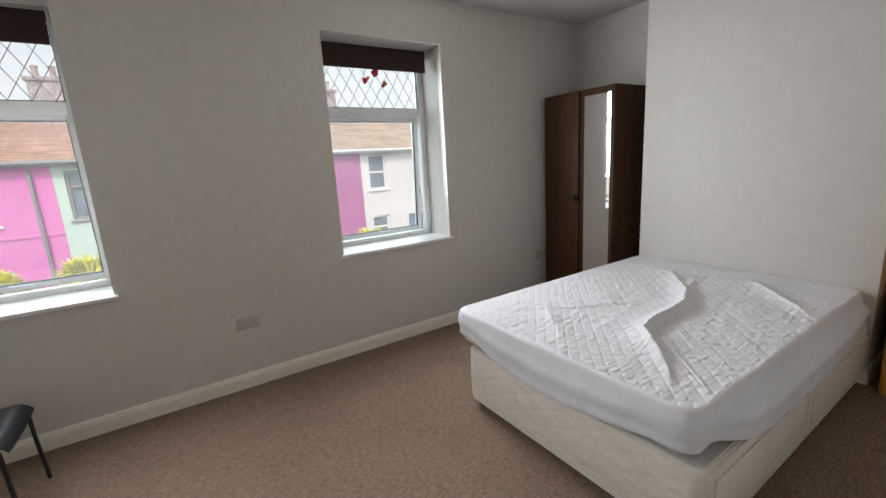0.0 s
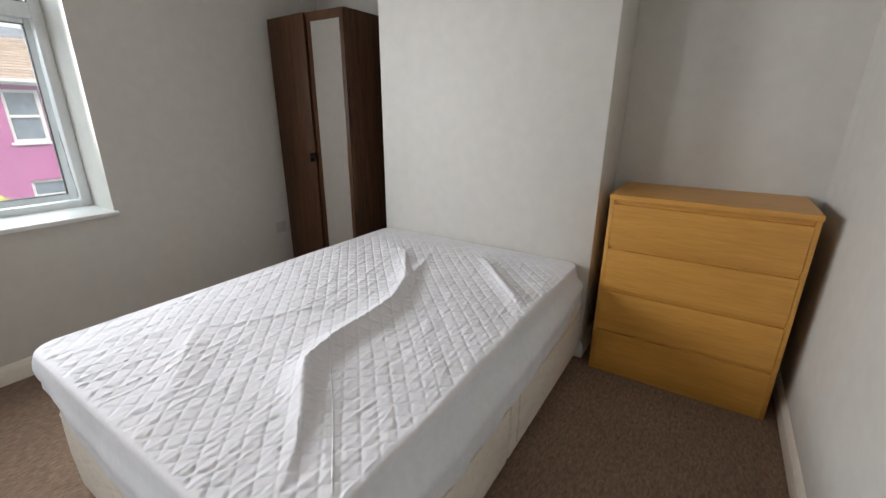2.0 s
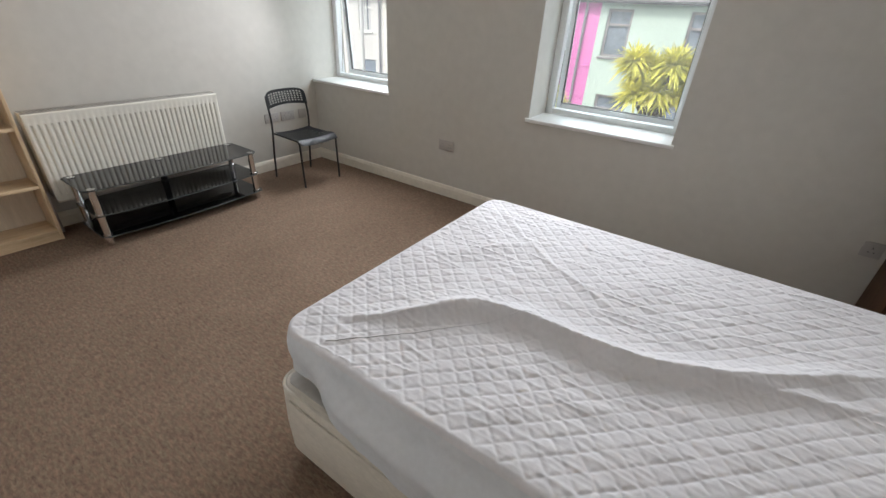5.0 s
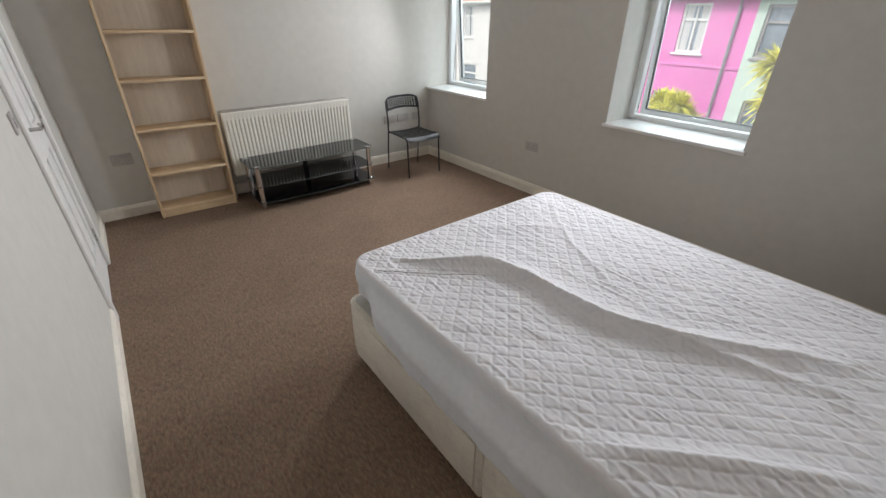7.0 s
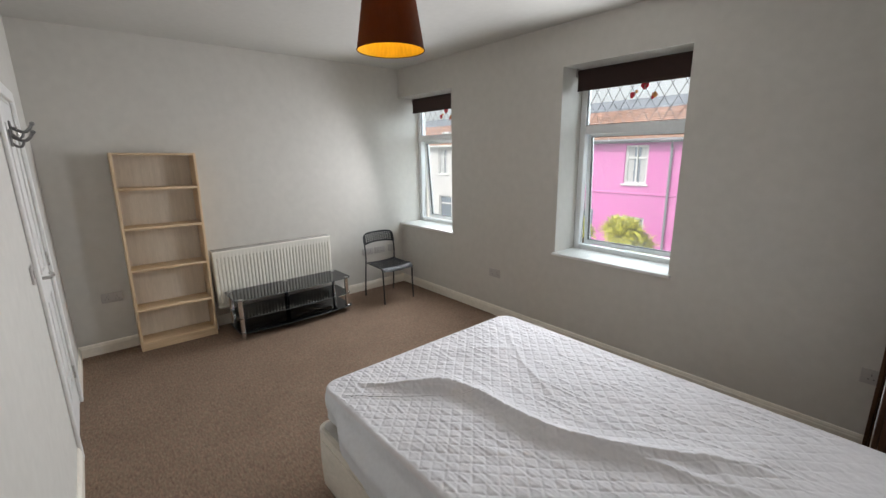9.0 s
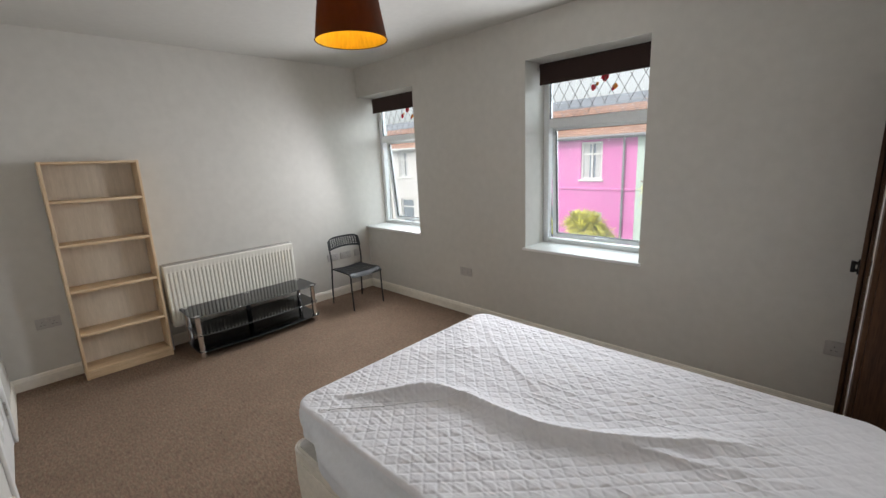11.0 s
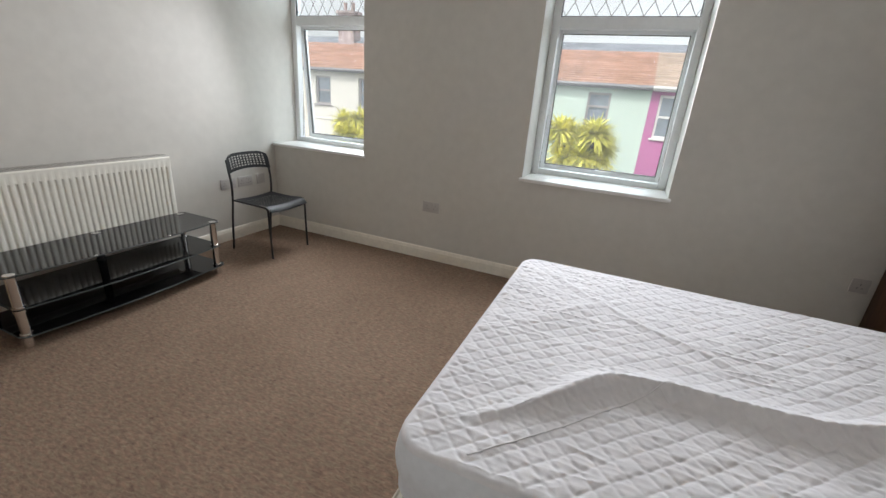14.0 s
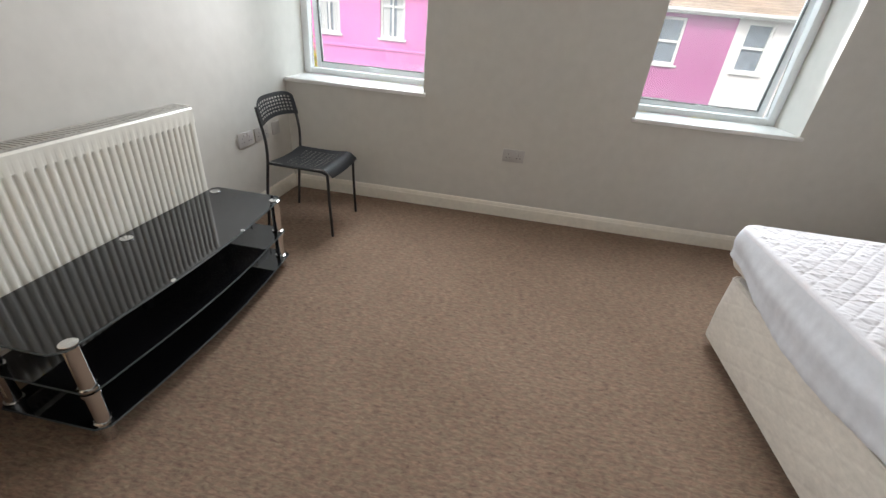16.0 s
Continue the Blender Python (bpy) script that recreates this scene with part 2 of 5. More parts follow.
def box(bm, x0, x1, y0, y1, z0, z1, bev=0.0, seg=2):
    vs = [bm.verts.new((x, y, z)) for x in (x0, x1) for y in (y0, y1) for z in (z0, z1)]
    fs = [bm.faces.new([vs[i] for i in f]) for f in ((0, 1, 3, 2), (4, 6, 7, 5), (0, 4, 5, 1), (2, 3, 7, 6), (0, 2, 6, 4), (1, 5, 7, 3))]
    if bev:
        es = {e for f in fs for e in f.edges}
        bmesh.ops.bevel(bm, geom=list(es), offset=bev, segments=seg, profile=0.5, affect="EDGES", clamp_overlap=True)


def prism(bm, pts, z0, z1):
    """An upright prism over a plan polygon."""
    a, b = [bm.verts.new((x, y, z0)) for x, y in pts], [bm.verts.new((x, y, z1)) for x, y in pts]
    bm.faces.new(a[::-1]), bm.faces.new(b)
    for i in range(len(pts)):
        j = (i + 1) % len(pts)
        bm.faces.new((a[i], a[j], b[j], b[i]))


def rod(bm, p0, p1, r0, r1=None, seg=14, caps=True):
    p0, p1 = Vector(p0), Vector(p1)
    r1 = r0 if r1 is None else r1
    q = (p1 - p0).to_track_quat("Z", "Y")
    rings = []
    for p, r in ((p0, r0), (p1, r1)):
        rings.append([bm.verts.new(p + q @ Vector((r * math.cos(k * math.tau / seg), r * math.sin(k * math.tau / seg), 0))) for k in range(seg)])
    for k in range(seg):
        j = (k + 1) % seg
        bm.faces.new((rings[0][k], rings[0][j], rings[1][j], rings[1][k]))
    if caps:
        bm.faces.new(rings[0][::-1]), bm.faces.new(rings[1])


def tube(bm, pts, r, seg=10):
    """A bent tube through points."""
    pts = [Vector(p) for p in pts]
    rings = []
    for i, p in enumerate(pts):
        d = (pts[min(i + 1, len(pts) - 1)] - pts[max(i - 1, 0)]).normalized()
        q = d.to_track_quat("Z", "Y")
        rings.append([bm.verts.new(p + q @ Vector((r * math.cos(k * math.tau / seg), r * math.sin(k * math.tau / seg), 0))) for k in range(seg)])
    for a, b in zip(rings, rings[1:]):
        best = min(range(seg), key=lambda s: (a[0].co - b[s].co).length)
        for k in range(seg):
            j = (k + 1) % seg
            bm.faces.new((a[k], a[j], b[(j + best) % seg], b[(k + best) % seg]))
    bm.faces.new(rings[0][::-1]), bm.faces.new(rings[-1])


def lathe(bm, x, y, profile, seg=24):
    rings = [[bm.verts.new((x + r * math.cos(k * math.tau / seg), y + r * math.sin(k * math.tau / seg), z)) for k in range(seg)] for r, z in profile]
    for a, b in zip(rings, rings[1:]):
        for k in range(seg):
            j = (k + 1) % seg
            bm.faces.new((a[k], a[j], b[j], b[k]))


def smooth_path(pts, n=6):
    """Points of a Catmull-Rom curve through pts."""
    pts = [Vector(p) for p in pts]
    out = []
    for i in range(len(pts) - 1):
        a, b, c, d = pts[max(i - 1, 0)], pts[i], pts[i + 1], pts[min(i + 2, len(pts) - 1)]
        for k in range(n):
            t = k / n
            out.append(0.5 * (2 * b + (c - a) * t + (2 * a - 5 * b + 4 * c - d) * t * t + (3 * b - a - 3 * c + d) * t ** 3))
    return out + [pts[-1]]


def mesh_of(name, bm, material_, flat=False, recalc=True):
    if recalc:
        bmesh.ops.recalc_face_normals(bm, faces=bm.faces)
    me = bpy.data.meshes.new(name)
    bm.to_mesh(me)
    bm.free()
    me.materials.append(material_)
    if not flat:
        me.shade_smooth()
        me.set_sharp_from_angle(angle=radians(35))
    return me


def thing(name, at, label, category, group="", kind=""):
    """The Empty at a thing's base, which its parts hang from."""
    ob = new(name)
    ob.matrix_basis = at if isinstance(at, Matrix) else Matrix.Translation(at)
    ob.empty_display_size = 0.1
    return tagged(ob, label, category, group, kind)


def part(name, bm, material_, parent, label="", flat=False, recalc=True):
    """One mesh, built in world places, as a part of a thing or of a part."""
    ob = new(name, mesh_of(name, bm, material_, flat, recalc))
    ob.parent = parent
    if parent.parent is None:
        ob.matrix_parent_inverse = parent.matrix_basis.inverted()
    return tagged(ob, label)


def solid(name, bm, material_, label="", category="", group="", kind="", flat=False):
    """A thing of one mesh."""
    return tagged(new(name, mesh_of(name, bm, material_, flat)), label, category, group, kind)


def holed(bm, u0, u1, z0, z1, v0, v1, holes, axis="x"):
    """A wall along u with through openings (u0, u1, z0, z1), as one closed mesh."""
    us = sorted({u0, u1, *[h[0] for h in holes], *[h[1] for h in holes]})
    zs = sorted({z0, z1, *[h[2] for h in holes], *[h[3] for h in holes]})

    def full(i, k):
        if not (0 <= i < len(us) - 1 and 0 <= k < len(zs) - 1):
            return False
        cu, cz = (us[i] + us[i + 1]) / 2, (zs[k] + zs[k + 1]) / 2
        return not any(h[0] < cu < h[1] and h[2] < cz < h[3] for h in holes)

    memo = {}

    def v(u, w, z):
        if (u, w, z) not in memo:
            memo[(u, w, z)] = bm.verts.new((u, w, z) if axis == "x" else (w, u, z))
        return memo[(u, w, z)]

    for i in range(len(us) - 1):
        for k in range(len(zs) - 1):
            if not full(i, k):
                continue
            a, b, c, d = us[i], us[i + 1], zs[k], zs[k + 1]
            for w in (v0, v1):
                bm.faces.new((v(a, w, c), v(b, w, c), v(b, w, d), v(a, w, d)))
            for di, dk, p, q in ((-1, 0, (a, c), (a, d)), (1, 0, (b, c), (b, d)), (0, -1, (a, c), (b, c)), (0, 1, (a, d), (b, d))):
                if not full(i + di, k + dk):
                    bm.faces.new((v(p[0], v0, p[1]), v(p[0], v1, p[1]), v(q[0], v1, q[1]), v(q[0], v0, q[1])))


# ---- the room ----
YW, YD, ZC = 3.137, -0.21, 2.66
XB, XC = 4.24, 3.85
CY0, CY1 = 0.727, 2.165
SILL, HEAD = 0.795, 2.337
W1, W2 = (-0.72, 0.26), (1.625, 2.585)
YOUT = 3.56
DX0, DX1, DZ = 0.075, 0.80, 2.0


def left_x(y):
    return -0.775 + 0.055 * (y - YD) / (YW - YD)


bm = bmesh.new()
box(bm, -0.9, 4.4, YD - 0.12, YW, -0.06, 0.0)
solid("floor", bm, M_CARPET, "mottled brown cut-pile carpet over the whole floor", "carpet", kind="structure")
bm = bmesh.new()
box(bm, -1.0, 4.5, YD - 0.2, YOUT, ZC, ZC + 0.12)
solid("ceiling", bm, M_CEIL, "plain white painted ceiling", "ceiling", kind="structure")
bm = bmesh.new()
holed(bm, -1.05, XB + 0.2, -0.06, ZC, YW, YOUT, [(*W1, SILL - 0.02, HEAD), (*W2, SILL - 0.02, HEAD)])
solid("wall_windows", bm, M_WALL, "off-white painted wall with two deep window openings", "wall", kind="structure", flat=True)
bm = bmesh.new()
prism(bm, [(left_x(YD - 0.12), YD - 0.12), (left_x(YW), YW), (-0.98, YW), (-0.98, YD - 0.12)], -0.06, ZC)
solid("wall_west", bm, M_WALL, "off-white painted wall behind the radiator", "wall", kind="structure", flat=True)
bm = bmesh.new()
holed(bm, left_x(YD), XB + 0.16, -0.06, ZC, YD, YD - 0.12, [(DX0, DX1, -0.06, DZ)])
solid("wall_door", bm, M_WALL, "off-white painted wall with a white door", "wall", kind="structure", flat=True)
bm = bmesh.new()
box(bm, XB, XB + 0.16, YD, YW, -0.06, ZC)
solid("wall_east", bm, M_WALL, "off-white painted wall at the back of the alcoves", "wall", kind="structure", flat=True)
bm = bmesh.new()
box(bm, XC, XB, CY0, CY1, -0.06, ZC, 0.006)
solid("chimney_breast", bm, M_WALL, "plain white painted chimney breast at the head of the bed", "chimney breast", kind="structure")


def skirting(name, p0, p1):
    """Board 10 cm high with a moulded top, its back on the line p0-p1, facing left of it."""
    p0, p1 = Vector((*p0, 0)), Vector((*p1, 0))
    d = (p1 - p0).normalized()
    nrm = Vector((-d.y, d.x, 0))
    prof = [(0, 0), (0.016, 0), (0.016, 0.074), (0.012, 0.082), (0.012, 0.088), (0.006, 0.1), (0, 0.102)]
    bm = bmesh.new()
    ends = [[bm.verts.new(p + nrm * a + Vector((0, 0, b))) for a, b in prof] for p in (p0, p1)]
    for k in range(len(prof)):
        j = (k + 1) % len(prof)
        bm.faces.new((ends[0][k], ends[0][j], ends[1][j], ends[1][k]))
    bm.faces.new(ends[0]), bm.faces.new(ends[1][::-1])
    solid(name, bm, M_SKIRTING, "cream-white gloss painted skirting board", "skirting board", "skirting", "structure", flat=True)


skirting("baseboard", (XB, YW), (left_x(YW) + 0.017, YW))
skirting("baseboard", (left_x(YW), YW), (left_x(YD), YD))
skirting("baseboard", (left_x(YD) + 0.017, YD), (DX0 - 0.062, YD))
skirting("baseboard", (DX1 + 0.062, YD), (XB, YD))
skirting("baseboard", (XB, YD + 0.017), (XB, CY0))
skirting("baseboard", (XB - 0.017, CY0), (XC - 0.016, CY0))
skirting("baseboard", (XC, CY0), (XC, CY1))
skirting("baseboard", (XC - 0.016, CY1), (XB - 0.017, CY1))
skirting("baseboard", (XB, CY1), (XB, YW - 0.017))


def window(n, x0, x1, tilt, sill0):
    """White plastic window: leaded top light, top-hung lower sash standing ajar, board below."""
    win = thing(f"window_{n}", ((x0 + x1) / 2, YW, SILL), "white plastic window, leaded top light, lower sash ajar", "window", "bedroom windows", "structure")
    yi, yo = 3.435, 3.50
    f, zt0, zt1 = 0.05, 1.80, 1.885
    bm = bmesh.new()
    for a, b, c, d in ((x0, x0 + f, SILL, HEAD), (x1 - f, x1, SILL, HEAD), (x0 + f, x1 - f, SILL, SILL + f * 0.8), (x0 + f, x1 - f, HEAD - f, HEAD), (x0 + f, x1 - f, zt0 + 0.012, zt1)):
        box(bm, a, b, yi, yo, c, d, 0.004)
    frame_ = part("window_frame", bm, M_UPVC, win)
    # top light
    bm = bmesh.new()
    gx0, gx1, gz0, gz1 = x0 + f + 0.006, x1 - f - 0.006, zt1 + 0.006, HEAD - f - 0.006
    for a, b, c, d in ((gx0 - 0.006, gx0, gz0, gz1), (gx1, gx1 + 0.006, gz0, gz1), (gx0 - 0.006, gx1 + 0.006, gz0 - 0.006, gz0), (gx0 - 0.006, gx1 + 0.006, gz1, gz1 + 0.006)):
        box(bm, a, b, yi + 0.012, yi + 0.03, c, d)
    part("gasket", bm, M_GASKET, frame_, "black rubber glazing gasket")
    bm = bmesh.new()
    box(bm, gx0, gx1, yi + 0.018, yi + 0.024, gz0, gz1)
    pane = part("pane", bm, M_GLASS, win, "leaded clear pane", flat=True)
    pane.visible_shadow = False
    bm = bmesh.new()
    w, h = 0.100, 0.172
    c0 = (gx0 + gx1) / 2
    for s in (-1, 1):
        for k in range(-9, 10):
            # a came from the bottom edge, clipped to the pane
            xa, za = c0 + k * w, gz0
            slope = s * w / h
            xb, zb = xa + slope * (gz1 - gz0), gz1
            pts = []
            for (px, pz) in ((xa, za), (xb, zb)):
                cx = min(max(px, gx0), gx1)
                pts.append((cx, za + (cx - xa) / slope))
            if abs(pts[0][1] - pts[1][1]) > 0.01:
                rod(bm, (pts[0][0], yi + 0.015, pts[0][1]), (pts[1][0], yi + 0.015, pts[1][1]), 0.0023, seg=6)
    part("lead_lattice", bm, M_LEAD, pane, "grey lead lattice")
    for px, pz, rr, mm in ((0.050, 0.272, 0.034, M_RED), (-0.045, 0.205, 0.024, M_RED), (0.125, 0.190, 0.024, M_AMBER), (0.112, 0.172, 0.014, M_RED), (-0.015, 0.228, 0.014, M_AMBER)):
        bm = bmesh.new()
        for k in range(5):
            a = k * math.tau / 5 + px * 40
            rod(bm, (c0 + px + rr * 0.5 * math.cos(a), yi + 0.0165, gz0 + pz + rr * 0.5 * math.sin(a)), (c0 + px + rr * 0.5 * math.cos(a), yi + 0.013 + 0.0005 * k, gz0 + pz + rr * 0.5 * math.sin(a)), rr * (0.5 + 0.12 * math.sin(k * 2.1 + px * 90)), seg=9)
        part("petal", bm, mm, pane, "coloured glass flower")
    # lower sash, hinged at its top
    hinge = Matrix.Translation((0, yo + 0.002, zt0 + 0.024)) @ Matrix.Rotation(radians(tilt), 4, "X") @ Matrix.Translation((0, -(yo + 0.002), -zt0 - 0.024))
    s, sx0, sx1, sz0, sz1 = 0.037, x0 + f - 0.014, x1 - f + 0.014, SILL + 0.028, zt0 + 0.026
    bm = bmesh.new()
    for a, b, c, d in ((sx0, sx0 + s, sz0, sz1), (sx1 - s, sx1, sz0, sz1), (sx0 + s, sx1 - s, sz0, sz0 + s), (sx0 + s, sx1 - s, sz1 - s, sz1)):
        box(bm, a, b, yo + 0.002, yo + 0.052, c, d, 0.004)
    bm.transform(hinge)
    sash = part("sash", bm, M_UPVC, win, "top-hung sash standing ajar")
    bm = bmesh.new()
    for a, b, c, d in ((sx0 + s, sx0 + s + 0.004, sz0 + s, sz1 - s), (sx1 - s - 0.004, sx1 - s, sz0 + s, sz1 - s), (sx0 + s, sx1 - s, sz0 + s, sz0 + s + 0.004), (sx0 + s, sx1 - s, sz1 - s - 0.004, sz1 - s)):
        box(bm, a, b, yo + 0.006, yo + 0.03, c, d)
    bm.transform(hinge)
    part("gasket", bm, M_GASKET, sash, "black rubber glazing gasket")
    bm = bmesh.new()
    box(bm, sx0 + s, sx1 - s, yo + 0.022, yo + 0.028, sz0 + s, sz1 - s)
    bm.transform(hinge)
    p2 = part("pane", bm, M_GLASS, sash, "clear pane", flat=True)
    p2.visible_shadow = False
    for sx in (sx0 + 0.012, sx1 - 0.012):
        bm = bmesh.new()
        tube(bm, [(sx, yo - 0.03, SILL + 0.05), (sx, yo - 0.012, SILL + 0.22), (sx, yo + 0.0, SILL + 0.44)], 0.006, 6)
        part("stay", bm, M_STEEL, win, "grey metal friction stay")
    bm = bmesh.new()
    box(bm, (x0 + x1) / 2 - 0.012, (x0 + x1) / 2 + 0.012, yi + 0.006, yi + 0.022, SILL + 0.062, SILL + 0.076, 0.003)
    box(bm, (x0 + x1) / 2 - 0.01, (x0 + x1) / 2 + 0.10, yi - 0.004, yi + 0.008, SILL + 0.064, SILL + 0.075, 0.003)
    bm.transform(hinge)
    part("handle", bm, M_UPVC, sash, "white lever handle")
    bm = bmesh.new()
    box(bm, sill0, x1 + 0.018, YW - 0.026, yi, SILL - 0.024, SILL, 0.005)
    part("window_sill", bm, M_GLOSS, win, "white gloss window board")
    return win


window(1, *W1, 4.2, left_x(YW) + 0.002)
window(2, *W2, 2.6, W2[0] - 0.018)


def roller_blind(x0, x1, zb):
    bl = thing("roller_blind", ((x0 + x1) / 2, 3.33, HEAD), "dark brown roller blind almost fully rolled up", "blind", "window blinds")
    bm = bmesh.new()
    rod(bm, (x0, 3.335, HEAD - 0.035), (x1, 3.335, HEAD - 0.035), 0.024, seg=20)
    part("roll", bm, M_BLIND, bl)
    bm = bmesh.new()
    box(bm, x0 + 0.006, x1 - 0.006, 3.311, 3.3125, zb, HEAD - 0.035)
    part("cloth", bm, M_BLIND, bl)
    bm = bmesh.new()
    box(bm, x0 + 0.006, x1 - 0.006, 3.306, 3.317, zb - 0.006, zb + 0.014, 0.003)
    part("bottom_bar", bm, M_BLIND, bl)
    for x in (x0 - 0.012, x1):
        bm = bmesh.new()
        box(bm, x, x + 0.012, 3.305, 3.365, HEAD - 0.068, HEAD, 0.002)
        part("bracket", bm, M_PLATE, bl, "white plastic bracket")


roller_blind(W1[0] + 0.055, W1[1] - 0.035, 2.160)
roller_blind(W2[0] + 0.025, W2[1] - 0.035, 2.160)

# ---- door ----
door = thing("door_1", ((DX0 + DX1) / 2, YD, 0), "closed white panelled door with lever handle and coat hooks", "door", kind="structure")
bm = bmesh.new()
for a, b, c, d in ((DX0 - 0.06, DX0 + 0.006, 0, DZ + 0.06), (DX1 - 0.006, DX1 + 0.06, 0, DZ + 0.06), (DX0 + 0.006, DX1 - 0.006, DZ - 0.006, DZ + 0.06)):
    box(bm, a, b, YD, YD + 0.018, c, d, 0.006)
part("architrave", bm, M_GLOSS, door)
bm = bmesh.new()
for a, b, c, d in ((DX0, DX0 + 0.02, 0, DZ), (DX1 - 0.02, DX1, 0, DZ), (DX0 + 0.02, DX1 - 0.02, DZ - 0.02, DZ)):
    box(bm, a, b, YD - 0.118, YD - 0.002, c, d)
part("lining", bm, M_GLOSS, door)
bm = bmesh.new()
lx0, lx1 = DX0 + 0.023, DX1 - 0.023
holes = [(lx0 + 0.1, lx0 + 0.31, 0.22, 0.86), (lx1 - 0.31, lx1 - 0.1, 0.22, 0.86), (lx0 + 0.1, lx0 + 0.31, 1.02, 1.86), (lx1 - 0.31, lx1 - 0.1, 1.02, 1.86)]
holed(bm, lx0, lx1, 0.008, DZ - 0.024, YD - 0.04, YD - 0.003, holes)
for a, b, c, d in holes:
    box(bm, a, b, YD - 0.034, YD - 0.013, c, d)
    box(bm, a + 0.03, b - 0.03, YD - 0.02, YD - 0.008, c + 0.03, d - 0.03, 0.006)
leaf = part("leaf", bm, M_GLOSS, door, "white painted panel leaf", flat=True)
bm = bmesh.new()
rod(bm, (lx1 - 0.06, YD - 0.003, 1.05), (lx1 - 0.06, YD + 0.006, 1.05), 0.026, seg=20)
rod(bm, (lx1 - 0.06, YD, 1.05), (lx1 - 0.06, YD + 0.05, 1.05), 0.009)
tube(bm, smooth_path([(lx1 - 0.06, YD + 0.046, 1.05), (lx1 - 0.09, YD + 0.052, 1.05), (lx1 - 0.14, YD + 0.052, 1.05), (lx1 - 0.175, YD + 0.04, 1.05)]), 0.009)
part("lever_handle", bm, M_STEEL, leaf, "brushed steel lever handle")
for hz in (0.2, 1.0, 1.78):
    bm = bmesh.new()
    rod(bm, (lx0 - 0.002, YD + 0.006, hz), (lx0 - 0.002, YD + 0.006, hz + 0.09), 0.006)
    part("hinge", bm, M_STEEL, leaf, "steel butt hinge")
for hx, hz in ((0.37, 1.84), (0.46, 1.79)):
    bm = bmesh.new()
    box(bm, hx - 0.022, hx + 0.022, YD - 0.003, YD + 0.005, hz - 0.055, hz + 0.035, 0.003)
    tube(bm, smooth_path([(hx, YD, hz), (hx, YD + 0.045, hz - 0.024), (hx, YD + 0.070, hz - 0.012), (hx, YD + 0.090, hz + 0.020)]), 0.0085)
    lathe(bm, hx, YD + 0.091, [(0.0, hz + 0.034), (0.010, hz + 0.030), (0.012, hz + 0.022), (0.008, hz + 0.013)], 12)
    tube(bm, smooth_path([(hx, YD, hz - 0.035), (hx, YD + 0.022, hz - 0.056), (hx, YD + 0.040, hz - 0.050), (hx, YD + 0.047, hz - 0.032)]), 0.0065)
    part("coat_hook", bm, M_PEWTER, leaf, "dull grey metal coat hook")

# ---- sockets and switch ----


def plate(name, m, w, sockets, label, category):
    """A wall plate; local x along the wall, y out of it, z up."""
    pl = thing(name, m, label, category, "white wall plates")
    bm = bmesh.new()
    box(bm, -w / 2, w / 2, 0, 0.009, -0.043, 0.043, 0.003)
    bm.transform(m)
    part("faceplate", bm, M_PLATE, pl)
    for k in range(sockets):
        cx = 0 if sockets == 1 else (-0.036, 0.036)[k]
        bm = bmesh.new()
        for a, b, ww, hh in ((0, 0.016, 0.004, 0.009), (-0.011, -0.007, 0.008, 0.004), (0.011, -0.007, 0.008, 0.004)):
            box(bm, cx + a - ww / 2, cx + a + ww / 2, 0.0088, 0.0096, b - hh / 2 - 0.006, b + hh / 2 - 0.006)
        bm.transform(m)
        part("pin_slots", bm, M_SLOT, pl, "dark pin slots")
        bm = bmesh.new()
        s = 0 if sockets == 1 else (-1, 1)[k] * 0.018
        box(bm, cx - s - 0.006, cx - s + 0.006, 0.0088, 0.013, 0.016, 0.034, 0.002)
        bm.transform(m)
        part("rocker", bm, M_PLATE, pl)
    return pl


plate("wall_socket", pose(0.917, YW, 0.453, 0, 0, 180), 0.147, 2, "white double wall socket below the windows", "socket")
plate("wall_socket", pose(3.672, YW, 0.452, 0, 0, 180), 0.087, 1, "white single wall socket beside the wardrobe", "socket")
plate("wall_socket", pose(left_x(2.60), 2.600, 0.487, 0, 0, -91), 0.147, 2, "white double wall socket behind the chair", "socket")
plate("wall_socket", pose(left_x(2.77), 2.772, 0.487, 0, 0, -91), 0.147, 2, "white double wall socket behind the chair", "socket")
plate("wall_socket", pose(left_x(2.94), 2.942, 0.487, 0, 0, -91), 0.087, 0, "white single aerial plate behind the chair", "socket")
plate("wall_socket", pose(left_x(0.08), 0.079, 0.487, 0, 0, -91), 0.147, 2, "white double wall socket beside the bookcase", "socket")
sw = plate("light_switch", pose(0.985, YD, 1.13), 0.087, 0, "white light switch beside the door", "switch")
bm = bmesh.new()
box(bm, -0.012, 0.012, 0.008, 0.014, -0.02, 0.02, 0.002)
bm.transform(pose(0.985, YD, 1.13))
part("rocker", bm, M_PLATE, sw)

# ---- bed ----
BX0, BX1, BY0, BY1, BZ = 1.912, 3.845, 0.778, 2.145, 0.571
divan = thing("divan_bed_base", (2.87, 1.39, 0), "cream damask divan bed base with side drawers", "bed base")


